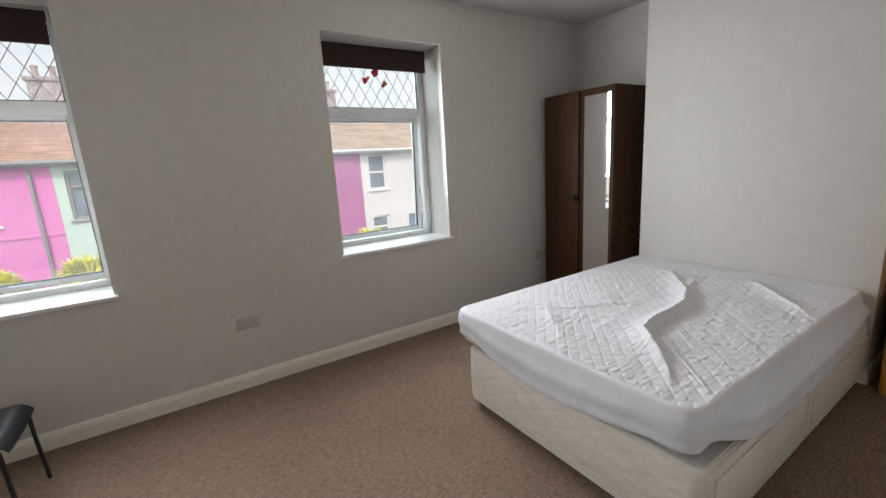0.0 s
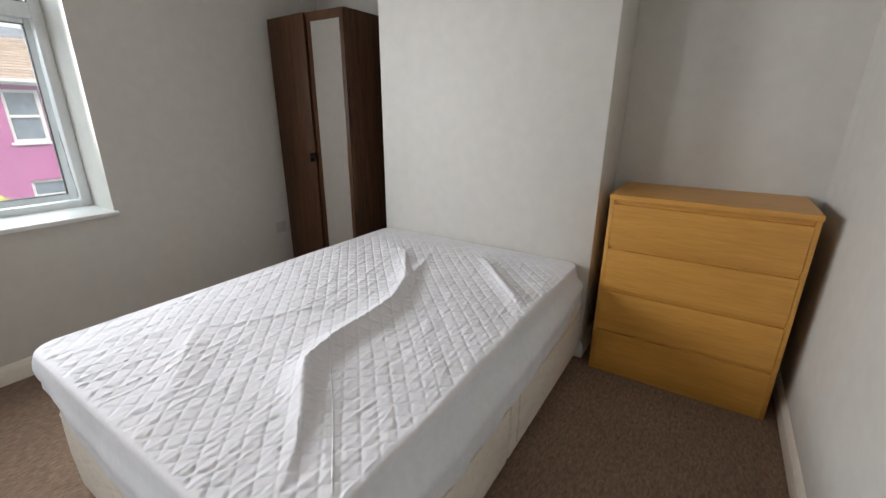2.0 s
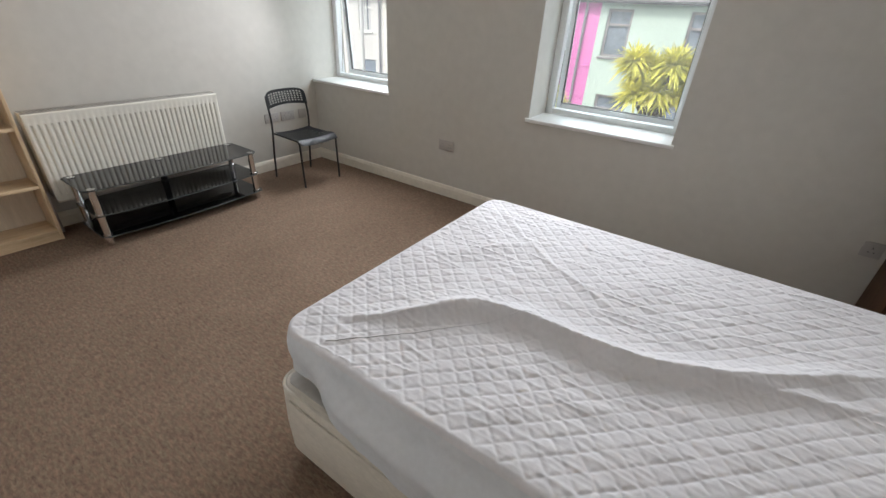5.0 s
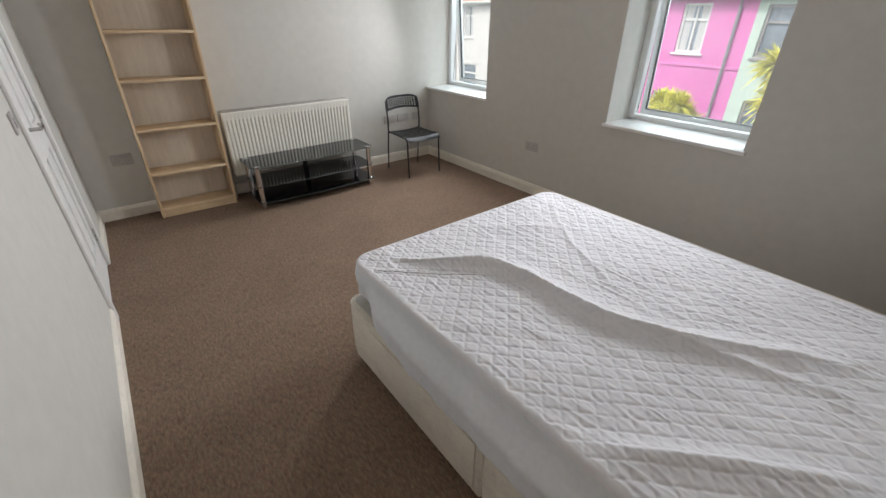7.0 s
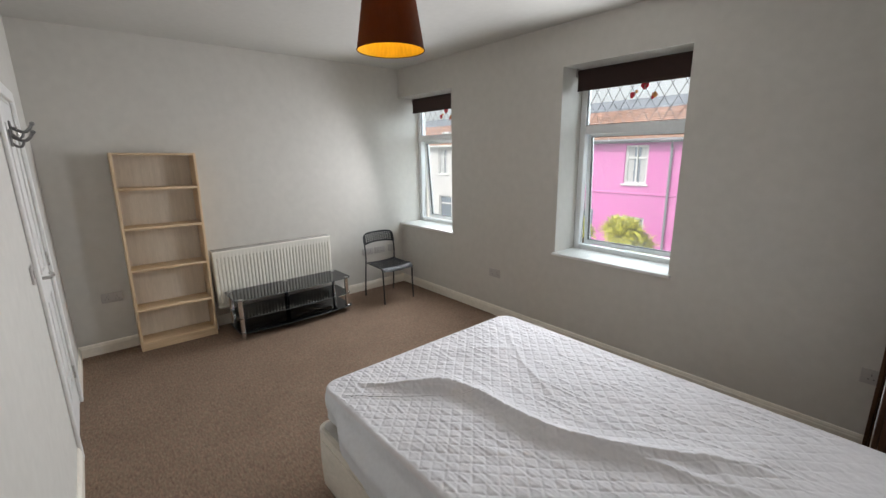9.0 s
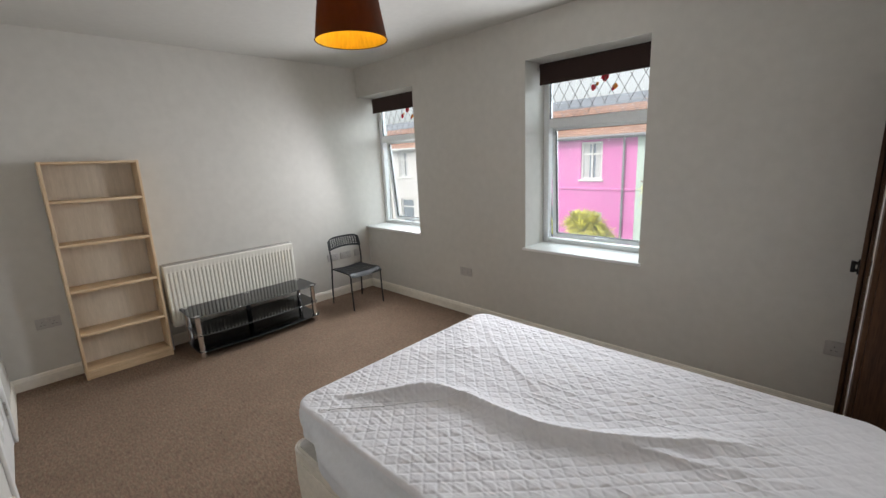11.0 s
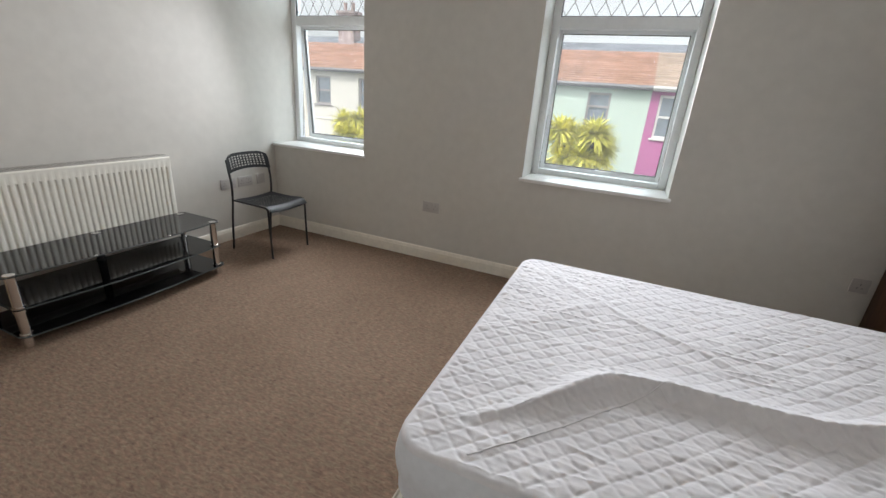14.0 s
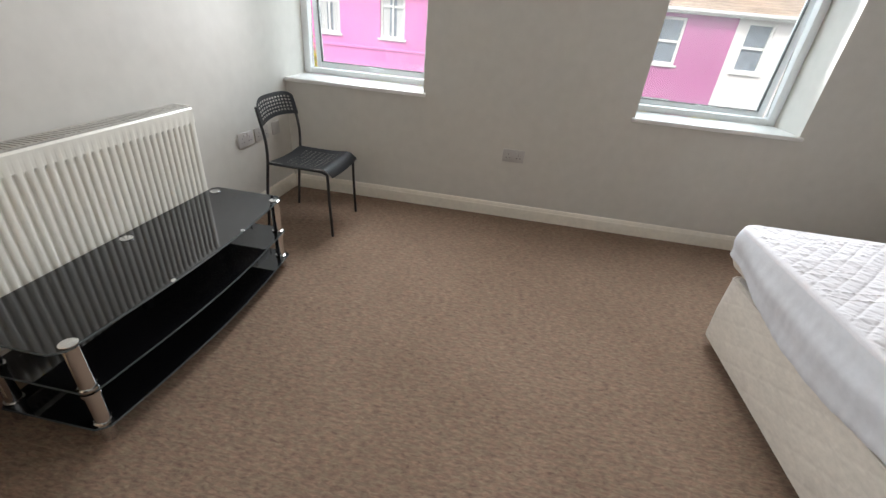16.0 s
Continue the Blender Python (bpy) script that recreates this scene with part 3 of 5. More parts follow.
def round_plan(x0, x1, y0, y1, radii, inset=0.0):
    """Plan polygon with its four corners rounded, counter-clockwise from the south-west."""
    x0, x1, y0, y1 = x0 + inset, x1 - inset, y0 + inset, y1 - inset
    out = []
    for (cx, cy, a0), rr in zip(((x0, y0, 180), (x1, y0, 270), (x1, y1, 0), (x0, y1, 90)), radii):
        q = max(0.003, rr - inset)
        mx, my = cx + (q if cx == x0 else -q), cy + (q if cy == y0 else -q)
        for k in range(9):
            t = radians(a0 + k * 11.25)
            out.append((mx + q * math.cos(t), my + q * math.sin(t)))
    return out


def soft_block(bm, x0, x1, y0, y1, radii, levels):
    """Upholstered block: rounded plan drawn in at its rims, levels of (inset, z)."""
    rings = [[bm.verts.new((x, y, z)) for x, y in round_plan(x0, x1, y0, y1, radii, i)] for i, z in levels]
    for p, q in zip(rings, rings[1:]):
        for k in range(len(p)):
            j = (k + 1) % len(p)
            bm.faces.new((p[k], p[j], q[j], q[k]))
    bm.faces.new(rings[0][::-1]), bm.faces.new(rings[-1])


for a, b, radii in ((1.915, 2.866, (0.060, 0.012, 0.012, 0.060)), (2.870, 3.82, (0.012, 0.045, 0.045, 0.012))):
    bm = bmesh.new()
    soft_block(bm, a, b, 0.735, 2.04, radii, [(0.012, 0.045), (0.002, 0.052), (0.0, 0.07), (-0.004, 0.20), (0.0, 0.335), (0.003, 0.352), (0.014, 0.362)])
    half = part("base_half", bm, M_DAMASK, divan)
    bm = bmesh.new()
    prism(bm, round_plan(a, b, 0.735, 2.04, radii, 0.024), 0.3621, 0.366)
    part("top_cloth", bm, M_TICK, half, "grey non-slip top cloth")
    bm = bmesh.new()
    loop = round_plan(a, b, 0.735, 2.04, radii, 0.004)
    tube(bm, [(x, y, 0.356) for x, y in loop + loop[:1]], 0.005, 8)
    part("piping", bm, M_DAMASK, half, "cream piped edge")
    bm = bmesh.new()
    box(bm, a + 0.07, b - 0.03, 0.7265, 0.7335, 0.085, 0.320, 0.003)
    part("drawer_front", bm, M_DAMASK, half, "cream upholstered drawer front")
    for x in (a + 0.08, b - 0.08):
        for y in (0.80, 1.97):
            bm = bmesh.new()
            rod(bm, (x - 0.012, y, 0.024), (x + 0.012, y, 0.024), 0.024, seg=16)
            rod(bm, (x, y, 0.024), (x, y, 0.05), 0.008)
            part("castor", bm, M_BLACK, divan, "black plastic castor")

mattress = thing("mattress", (2.87, 1.46, 0.367), "mattress in a rumpled white quilted protector", "mattress")
bm = bmesh.new()
box(bm, BX0 + 0.02, BX1 - 0.01, BY0 + 0.02, BY1 - 0.02, 0.367, BZ - 0.03, 0.05, 4)
part("mattress_core", bm, M_DAMASK, mattress)


def step(a, b, x):
    t = max(0, min(1, (x - a) / (b - a)))
    return t * t * (3 - 2 * t)


def ridge(x, y, pts, width, height):
    """Height of a soft fold along a polyline, steeper on one side."""
    best, side, along = 9.0, 1.0, 0.0
    n = len(pts) - 1
    for i in range(n):
        (ax, ay), (bx, by) = pts[i], pts[i + 1]
        dx, dy = bx - ax, by - ay
        t = max(0, min(1, ((x - ax) * dx + (y - ay) * dy) / (dx * dx + dy * dy)))
        ex, ey = x - ax - t * dx, y - ay - t * dy
        d = math.hypot(ex, ey)
        if d < best:
            best, side, along = d, dx * ey - dy * ex, (i + t) / n
    w = width * (1.5 if side > 0 else 0.85)
    return height * math.sin(math.pi * min(1, max(0, along * 0.9 + 0.05))) ** 0.7 * math.exp(-(best / w) ** 1.35)


FOLDS = [
    ([(2.20, 1.06), (2.285, 1.155), (2.365, 1.235), (2.52, 1.275), (2.68, 1.275), (2.87, 1.30), (3.08, 1.395), (3.28, 1.55), (3.47, 1.695)], 0.038, 0.050),
    ([(2.05, 0.93), (2.16, 1.01), (2.25, 1.10), (2.33, 1.19), (2.43, 1.245)], 0.022, 0.022),
    ([(2.10, 0.84), (2.22, 1.00), (2.36, 1.16), (2.52, 1.29)], 0.026, 0.006),
    ([(3.60, 1.25), (3.50, 1.16), (3.36, 1.04), (3.22, 0.90), (3.14, 0.84)], 0.034, 0.024),
    ([(2.33, 1.80), (2.24, 1.70), (2.14, 1.57), (2.04, 1.44)], 0.045, 0.016),
    ([(2.04, 2.02), (2.24, 1.83), (2.45, 1.68), (2.68, 1.57), (2.92, 1.47)], 0.016, 0.007),
    ([(3.00, 1.35), (3.16, 1.42), (3.32, 1.47), (3.47, 1.53)], 0.026, 0.020),
    ([(3.30, 1.60), (3.40, 1.58), (3.52, 1.50)], 0.03, 0.014),
    ([(2.62, 1.95), (2.80, 1.80), (3.02, 1.74)], 0.03, 0.006),
    ([(2.55, 0.86), (2.75, 1.05), (2.95, 1.12)], 0.03, 0.006),
]


def quilt_top(x, y):
    """Height of the quilted top above the mattress: stitched diamonds, puckers, long creases, folds."""
    p = 0.067
    warp = 0.012 * noise.noise((x * 2.6, y * 2.6, 1.0)) + 0.003 * noise.noise((x * 11, y * 11, 4.0))
    a, b = (x + y + warp) / p, (x - y * 1.02 + 0.8 * warp) / p
    near = min(abs(a - round(a)), abs(b - round(b))) * p * 0.7
    dome = 1 - (1 - min(1.0, near / 0.0125)) ** 2.0
    flat = 1 - 0.75 * step(3.50, 3.74, x)
    z = (0.0030 + 0.0012 * noise.noise((x * 13, y * 13, 6.0))) * dome * flat - 0.002
    # puckers that cross the stitch lines, drawn out along the bed
    z += (0.0016 + 0.0012 * (1 - step(1.05, 1.40, y))) * flat * noise.noise((x * 13 + y * 4, y * 78 + 30 * warp, 9.1)) * (1.25 - 0.55 * dome)
    rumple = 0.6 + 0.4 * step(1.15, 1.5, y + 0.15 * noise.noise((x * 3, y * 3, 8.0)))
    crease = 1 - abs(noise.noise((x * 4.2 + y * 1.5 + 20 * warp, y * 23 - x * 2.0, 5.5)))
    z += 0.0038 * rumple * flat * crease ** 7
    z += 0.006 * noise.noise((x * 4.5, y * 4.5, 0.3)) + 0.0022 * noise.noise((x * 12, y * 20, 2.3))
    for pts, w, h in FOLDS:
        if min(q[0] for q in pts) - 0.2 < x < max(q[0] for q in pts) + 0.2 and min(q[1] for q in pts) - 0.2 < y < max(q[1] for q in pts) + 0.2:
            z += ridge(x, y, pts, w, h)
    # a little hollow in the middle of the bed
    return z - 0.010 * math.exp(-((x - 2.9) / 0.6) ** 2 - ((y - 1.5) / 0.4) ** 2)


CR, ER = 0.085, 0.016


def plan(u, v):
    """Square corners of the grid drawn onto rounded ones."""
    x, y = BX0 + u * (BX1 - BX0), BY0 + v * (BY1 - BY0)
    cx = BX0 + CR if x < BX0 + CR else BX1 - CR if x > BX1 - CR else None
    cy = BY0 + CR if y < BY0 + CR else BY1 - CR if y > BY1 - CR else None
    if cx is not None and cy is not None:
        a, b = (x - cx) / CR, (y - cy) / CR
        return cx + CR * a * math.sqrt(1 - b * b / 2), cy + CR * b * math.sqrt(1 - a * a / 2)
    return x, y


def edge_gap(x, y):
    """Distance in from the rounded outline."""
    dx, dy = min(x - BX0, BX1 - x), min(y - BY0, BY1 - y)
    if dx < CR and dy < CR:
        return CR - math.hypot(CR - dx, CR - dy)
    return min(dx, dy)


NU, NV = 600, 430
bm = bmesh.new()
grid = []
for i in range(NU + 1):
    row = []
    for j in range(NV + 1):
        x, y = plan(i / NU, j / NV)
        g = max(0.0, edge_gap(x, y))
        drop = ER - math.sqrt(max(0, ER * ER - max(0, ER - g) ** 2))
        row.append(bm.verts.new((x, y, BZ + quilt_top(x, y) * min(1, max(0, g - 0.006) / 0.02) - drop)))
    grid.append(row)
for i in range(NU):
    for j in range(NV):
        bm.faces.new((grid[i][j], grid[i + 1][j], grid[i + 1][j + 1], grid[i][j + 1]))
part("quilted_top", bm, M_QUILT, mattress, "white diamond-quilted cotton top", recalc=True)


def hem(x, y):
    """Height of the skirt's lower edge, and how far it stands off, at a point of the outline."""
    ripple = 0.006 * noise.noise((x * 7, y * 7, 4.0))
    if y < BY0 + CR and x > BX0 + 0.06:
        low = 0.398 - 0.072 * step(2.06, 2.50, x) + 0.030 * step(2.85, 3.70, x)
        return low + 0.6 * ripple, 0.058 * step(2.05, 2.25, x) * (1 - 0.35 * step(3.3, 3.75, x))
    if x < BX0 + CR:
        s = math.sin(math.pi * max(0, min(1, (y - 0.93) / 1.05)))
        return 0.425 - 0.088 * s - 0.027 * (1 - step(0.86, 1.15, y)) + 1.4 * ripple, 0.012 * step(0.1, 0.5, s)
    return 0.37 + ripple, 0.0


bm = bmesh.new()
outline = [(i, 0) for i in range(NU)] + [(NU, j) for j in range(NV)] + [(i, NV) for i in range(NU, 0, -1)] + [(0, j) for j in range(NV, 0, -1)]
rows_n = 16
rings = []
for i, j in outline:
    x, y = plan(i / NU, j / NV)
    cx, cy = min(max(x, BX0 + CR), BX1 - CR), min(max(y, BY0 + CR), BY1 - CR)
    out = Vector((x - cx, y - cy, 0))
    out = out.normalized() if out.length > 1e-6 else Vector((0, 0, 0))
    zl, off = hem(x, y)
    col = []
    for k in range(rows_n + 1):
        t = k / rows_n
        z = (BZ - ER) * (1 - t) + zl * t
        bulge = 0.010 * math.sin(math.pi * min(1, t * 1.4)) + off * step(0.2, 0.5, t)
        crease = 0.008 * t * noise.noise((x * 9 + z * 4, y * 9, z * 6)) + 0.004 * t * noise.noise((x * 26, y * 26, z * 9))
        if k == rows_n:
            crease -= 0.006
        wall_gap = 0.0 if x < BX1 - CR else -0.004
        col.append(bm.verts.new((x + out.x * (bulge + crease + wall_gap), y + out.y * (bulge + crease), z)))
    rings.append(col)
for a in range(len(rings)):
    p, q = rings[a], rings[(a + 1) % len(rings)]
    for k in range(rows_n):
        bm.faces.new((p[k], q[k], q[k + 1], p[k + 1]))
part("skirt", bm, M_SKIRT, mattress, "smooth bluish-white stretch skirt")
bm = bmesh.new()
loop = [plan(i / NU, j / NV) for i, j in outline[::3]]
inset = [(BX0 + 0.006 + (x - BX0) * (1 - 0.012 / (BX1 - BX0)), BY0 + 0.006 + (y - BY0) * (1 - 0.012 / (BY1 - BY0))) for x, y in loop]
tube(bm, [(x, y, BZ - 0.0085) for x, y in inset + inset[:1]], 0.0030, 6)
part("piping", bm, M_QUILT, mattress)
bm = bmesh.new()
seam = smooth_path([(2.53, 1.30, 0), (2.40, 1.16, 0), (2.25, 0.99, 0), (2.09, 0.82, 0)], 14)
tube(bm, [(p.x, p.y, BZ + quilt_top(p.x, p.y) + 0.0004) for p in seam], 0.0028, 6)
part("loose_seam", bm, M_QUILT, mattress, "loose white seam")

# ---- chest of drawers ----
chest = thing("chest_of_drawers", (4.0, 0.26, 0), "beech veneer chest of four drawers in the alcove", "chest of drawers")
cx0, cx1, cy0, cy1, ch = 3.775, 4.236, -0.14, 0.655, 0.975
for a, b in ((cy0, cy0 + 0.02), (cy1 - 0.02, cy1)):
    bm = bmesh.new()
    box(bm, cx0 + 0.001, cx1, a, b, 0.0, ch - 0.026, 0.0015)
    part("side_panel", bm, M_BEECH, chest)
bm = bmesh.new()
prism(bm, [(cx0 - 0.006, cy0 - 0.003), (cx1, cy0 - 0.003), (cx1, cy1 + 0.003), (cx0 - 0.006, cy1 + 0.003)], ch - 0.025, ch)
bmesh.ops.bevel(bm, geom=list(bm.edges), offset=0.002, segments=2, affect="EDGES")
part("top", bm, M_BEECH, chest)
bm = bmesh.new()
box(bm, cx1 - 0.008, cx1 - 0.002, cy0 + 0.021, cy1 - 0.021, 0.03, ch - 0.027)
part("back_panel", bm, M_BEECH, chest)
bm = bmesh.new()
box(bm, cx0 + 0.004, cx0 + 0.020, cy0 + 0.021, cy1 - 0.021, 0.0, 0.034)
part("plinth", bm, M_BEECH, chest)
for k in range(4):
    zb, zt = 0.036 + k * 0.2285, 0.036 + (k + 1) * 0.2285 - 0.004
    bm = bmesh.new()
    # front with a finger groove along its upper edge
    prof = [(cx0 - 0.002, zb), (cx0 - 0.002, zt - 0.019), (cx0 + 0.015, zt - 0.018), (cx0 + 0.015, zt), (cx0 + 0.021, zt), (cx0 + 0.021, zb)]
    ya, yb = cy0 + 0.0205, cy1 - 0.0205
    ends = [[bm.verts.new((x, y, z)) for x, z in prof] for y in (ya, yb)]
    for i in range(len(prof)):
        j = (i + 1) % len(prof)
        bm.faces.new((ends[0][i], ends[0][j], ends[1][j], ends[1][i]))
    bm.faces.new(ends[0]), bm.faces.new(ends[1][::-1])
    dr = part("drawer_front", bm, M_BEECH, chest, flat=True)
    bm = bmesh.new()
    box(bm, cx0 + 0.0215, cx1 - 0.03, ya + 0.034, yb - 0.034, zb + 0.01, zb + 0.15)
    part("drawer_box", bm, M_BEECH, dr)

# ---- wardrobe ----
wr = thing("wardrobe", (3.98, 2.72, 0), "dark walnut-foil wardrobe with mirror door, one door ajar", "wardrobe")
wx0, wx1, wy0, wy1, wh = 3.745, 4.215, 2.345, 3.095, 1.965
for nm, a, b, c, d, e, f in (("side_panel", wx0, wx1, wy0, wy0 + 0.016, 0, wh), ("side_panel", wx0, wx1, wy1 - 0.016, wy1, 0, wh), ("top", wx0, wx1, wy0 + 0.0165, wy1 - 0.0165, wh - 0.018, wh - 0.001),
                             ("base", wx0 + 0.01, wx1, wy0 + 0.0165, wy1 - 0.0165, 0.06, 0.076), ("back_panel", wx1 - 0.006, wx1 - 0.001, wy0 + 0.0165, wy1 - 0.0165, 0.078, wh - 0.02), ("plinth", wx0 + 0.03, wx0 + 0.046, wy0 + 0.0165, wy1 - 0.0165, 0, 0.058)):
    bm = bmesh.new()
    box(bm, a, b, c, d, e, f, 0.0015)
    part(nm, bm, M_DARKWOOD, wr)
bm = bmesh.new()
box(bm, wx0 - 0.018, wx0 - 0.001, wy0 + 0.001, wy0 + 0.368, 0.062, wh - 0.003, 0.002)
mj = Matrix.Translation((wx0 - 0.01, wy0, 0)) @ Matrix.Rotation(radians(1.2), 4, "Z") @ Matrix.Translation((-(wx0 - 0.01), -wy0, 0))
bm.transform(mj)
md = part("mirror_door", bm, M_DARKWOOD, wr)
bm = bmesh.new()
box(bm, wx0 - 0.0222, wx0 - 0.0182, wy0 + 0.032, wy0 + 0.288, 0.30, 1.905, 0.001)
bm.transform(mj)
part("mirror", bm, M_MIRROR, md, "tall narrow silvered mirror", flat=True)
aj = Matrix.Translation((wx0 - 0.01, wy1 - 0.001, 0)) @ Matrix.Rotation(radians(-4.0), 4, "Z") @ Matrix.Translation((-(wx0 - 0.01), -(wy1 - 0.001), 0))
bm = bmesh.new()
box(bm, wx0 - 0.018, wx0 - 0.001, wy0 + 0.332, wy1 - 0.001, 0.062, wh - 0.003, 0.002)
bm.transform(aj)
pd = part("plain_door", bm, M_DARKWOOD, wr, "plain dark door standing ajar")
bm = bmesh.new()
ky, kz = wy0 + 0.355, 1.035
rod(bm, (wx0 - 0.018, ky, kz), (wx0 - 0.024, ky, kz), 0.036, seg=28)
for s in (-0.017, 0.017):
    rod(bm, (wx0 - 0.018, ky, kz + s), (wx0 - 0.042, ky, kz + s), 0.008, seg=12)
rod(bm, (wx0 - 0.040, ky, kz - 0.026), (wx0 - 0.040, ky, kz + 0.026), 0.008, seg=12)
bm.transform(aj)
part("handle", bm, M_KNOB, pd, "round black handle")

# ---- radiator ----
rad = thing("radiator", (-0.66, 1.47, 0.215), "cream-white ribbed double panel radiator on the wall", "radiator")
ry0, ry1, rz0, rz1, rx = 0.864, 2.055, 0.215, 0.787, -0.602
bm = bmesh.new()
ribs = 35
pitch = (ry1 - ry0 - 0.03) / ribs
zs = [(rz0, 0.0), (rz0 + 0.012, 0.010), (rz0 + 0.050, 0.010), (rz0 + 0.060, 1.0), (rz1 - 0.080, 1.0), (rz1 - 0.070, 0.010), (rz1 - 0.012, 0.010), (rz1, 0.0)]
cols = []
for k in range(ribs):
    y = ry0 + 0.015 + k * pitch
    for f, dpt in ((0.0, 0.0), (0.10, 0.002), (0.22, 0.009), (0.42, 0.009), (0.54, 0.002), (0.64, 0.0)):
        cols.append((y + f * pitch, dpt))
cols = [(ry0, 0.004), (ry0 + 0.006, 0.0), *cols, (ry1 - 0.006, 0.0), (ry1, 0.004)]
vg = []
for y, dpt in cols:
    vg.append([bm.verts.new((rx - (dpt if w == 1.0 else (0.0 if w else 0.010)), y, z)) for z, w in zs])
for a, b in zip(vg, vg[1:]):
    for k in range(len(zs) - 1):
        bm.faces.new((a[k], b[k], b[k + 1], a[k + 1]))
part("front_panel", bm, M_RAD, rad, recalc=False)
bm = bmesh.new()
box(bm, rx - 0.094, rx - 0.082, ry0 + 0.004, ry1 - 0.004, rz0, rz1 - 0.008, 0.004)
part("rear_panel", bm, M_RAD, rad)
bm = bmesh.new()
for k in range(60):
    y = ry0 + 0.012 + k * (ry1 - ry0 - 0.03) / 59
    box(bm, rx - 0.080, rx - 0.012, y, y + 0.004, rz0 + 0.03, rz1 - 0.03)
part("fins", bm, M_GRILLE, rad, "grey convector fins")
bm = bmesh.new()
box(bm, rx - 0.096, rx - 0.088, ry0, ry1, rz1 - 0.004, rz1 + 0.003, 0.001)
box(bm, rx - 0.014, rx - 0.006, ry0, ry1, rz1 - 0.004, rz1 + 0.003, 0.001)
for k in range(64):
    y = ry0 + k * (ry1 - ry0 - 0.012) / 63
    box(bm, rx - 0.088, rx - 0.014, y, y + 0.012, rz1 - 0.003, rz1 + 0.002)
part("top_grille", bm, M_GRILLE, rad, "grey slotted top grille")
for y in (ry0 - 0.003, ry1 - 0.001):
    bm = bmesh.new()
    box(bm, rx - 0.096, rx - 0.008, y, y + 0.004, rz0 + 0.02, rz1 + 0.002, 0.001)
    part("side_panel", bm, M_RAD, rad)
for y in (ry0 + 0.15, ry1 - 0.15):
    bm = bmesh.new()
    box(bm, left_x(y) + 0.0, rx - 0.09, y - 0.02, y + 0.02, rz0 + 0.05, rz1 - 0.1)
    part("wall_bracket", bm, M_RAD, rad)
for y in (ry0 - 0.03, ry1 + 0.03):
    bm = bmesh.new()
    s = 1 if y < 1 else -1
    rod(bm, (rx - 0.05, y, 0.0), (rx - 0.05, y, rz0 + 0.04), 0.0075)
    rod(bm, (rx - 0.05, y, rz0 + 0.035), (rx - 0.05, y + s * 0.032, rz0 + 0.035), 0.011)
    rod(bm, (rx - 0.05, y, rz0 + 0.02), (rx - 0.05, y, rz0 + 0.075), 0.014, 0.012)
    part("valve", bm, M_PLATE, rad, "white radiator valve and pipe")

# ---- glass television stand ----
tv = thing("tv_stand", (-0.39, 1.5, 0), "low black glass and chrome television stand", "tv stand")


def shelf_outline(x0, x1, y0, y1, bow, cut):
    pts = [(x0, y1 - cut * 0.4), (x0, y0 + cut * 0.4), (x0 + cut * 0.4, y0), (x1 - cut, y0)]
    for k in range(13):
        t = k / 12
        pts.append((x1 - cut * 0.35 + bow * math.sin(math.pi * t), y0 + cut * 0.5 + t * (y1 - y0 - cut)))
    pts += [(x1 - cut, y1), (x0 + cut * 0.4, y1)]
    return pts


for z, x0, x1, y0, y1 in ((0.375, -0.588, -0.195, 0.915, 2.085), (0.205, -0.575, -0.185, 0.94, 2.07), (0.060, -0.575, -0.180, 0.93, 2.08)):
    bm = bmesh.new()
    prism(bm, shelf_outline(x0, x1, y0, y1, 0.035, 0.05), z, z + 0.008)
    sh = part("glass_shelf", bm, M_BLKGLASS, tv, flat=True)
    bm = bmesh.new()
    o = shelf_outline(x0, x1, y0, y1, 0.035, 0.05)
    tube(bm, [(a, b, z + 0.004) for a, b in o] + [(*o[0], z + 0.004)], 0.0036, 6)
    part("polished_edge", bm, M_EDGE, sh, "pale polished glass edge")
for x, y, m in ((-0.228, 0.962, M_CHROME), (-0.228, 2.030, M_CHROME), (-0.548, 0.962, M_CHROME), (-0.548, 2.030, M_CHROME), (-0.548, 1.496, M_BLACK)):
    bm = bmesh.new()
    lathe(bm, x, y, [(0.0, 0.0), (0.022, 0.0), (0.024, 0.01), (0.018, 0.05), (0.027, 0.052), (0.027, 0.0598)], 20)
    lathe(bm, x, y, [(0.0265, 0.0682), (0.0265, 0.076), (0.0215, 0.078), (0.0215, 0.190), (0.0265, 0.192), (0.0265, 0.2048)], 20)
    lathe(bm, x, y, [(0.0265, 0.2132), (0.0265, 0.221), (0.0215, 0.223), (0.0215, 0.3748)], 20)
    leg = part("leg", bm, m, tv, "chrome tube leg" if m is M_CHROME else "black tube leg")
    bm = bmesh.new()
    lathe(bm, x, y, [(0.0, 0.3875), (0.02, 0.3875), (0.0235, 0.3855), (0.0235, 0.3832)], 20)
    part("cap", bm, M_CHROME, leg, "round chrome cap")
for y in (1.30, 1.70):
    bm = bmesh.new()
    lathe(bm, -0.185, y, [(0.0, 0.3862), (0.008, 0.3862), (0.0095, 0.3832)], 14)
    part("stud", bm, M_CHROME, tv, "small chrome stud")

# ---- chair ----
chair = thing("chair", (-0.36, 2.635, 0), "black perforated plastic chair on thin steel legs", "chair")
ky0, ky1, kxf, kxb = 2.43, 2.838, -0.112, -0.535


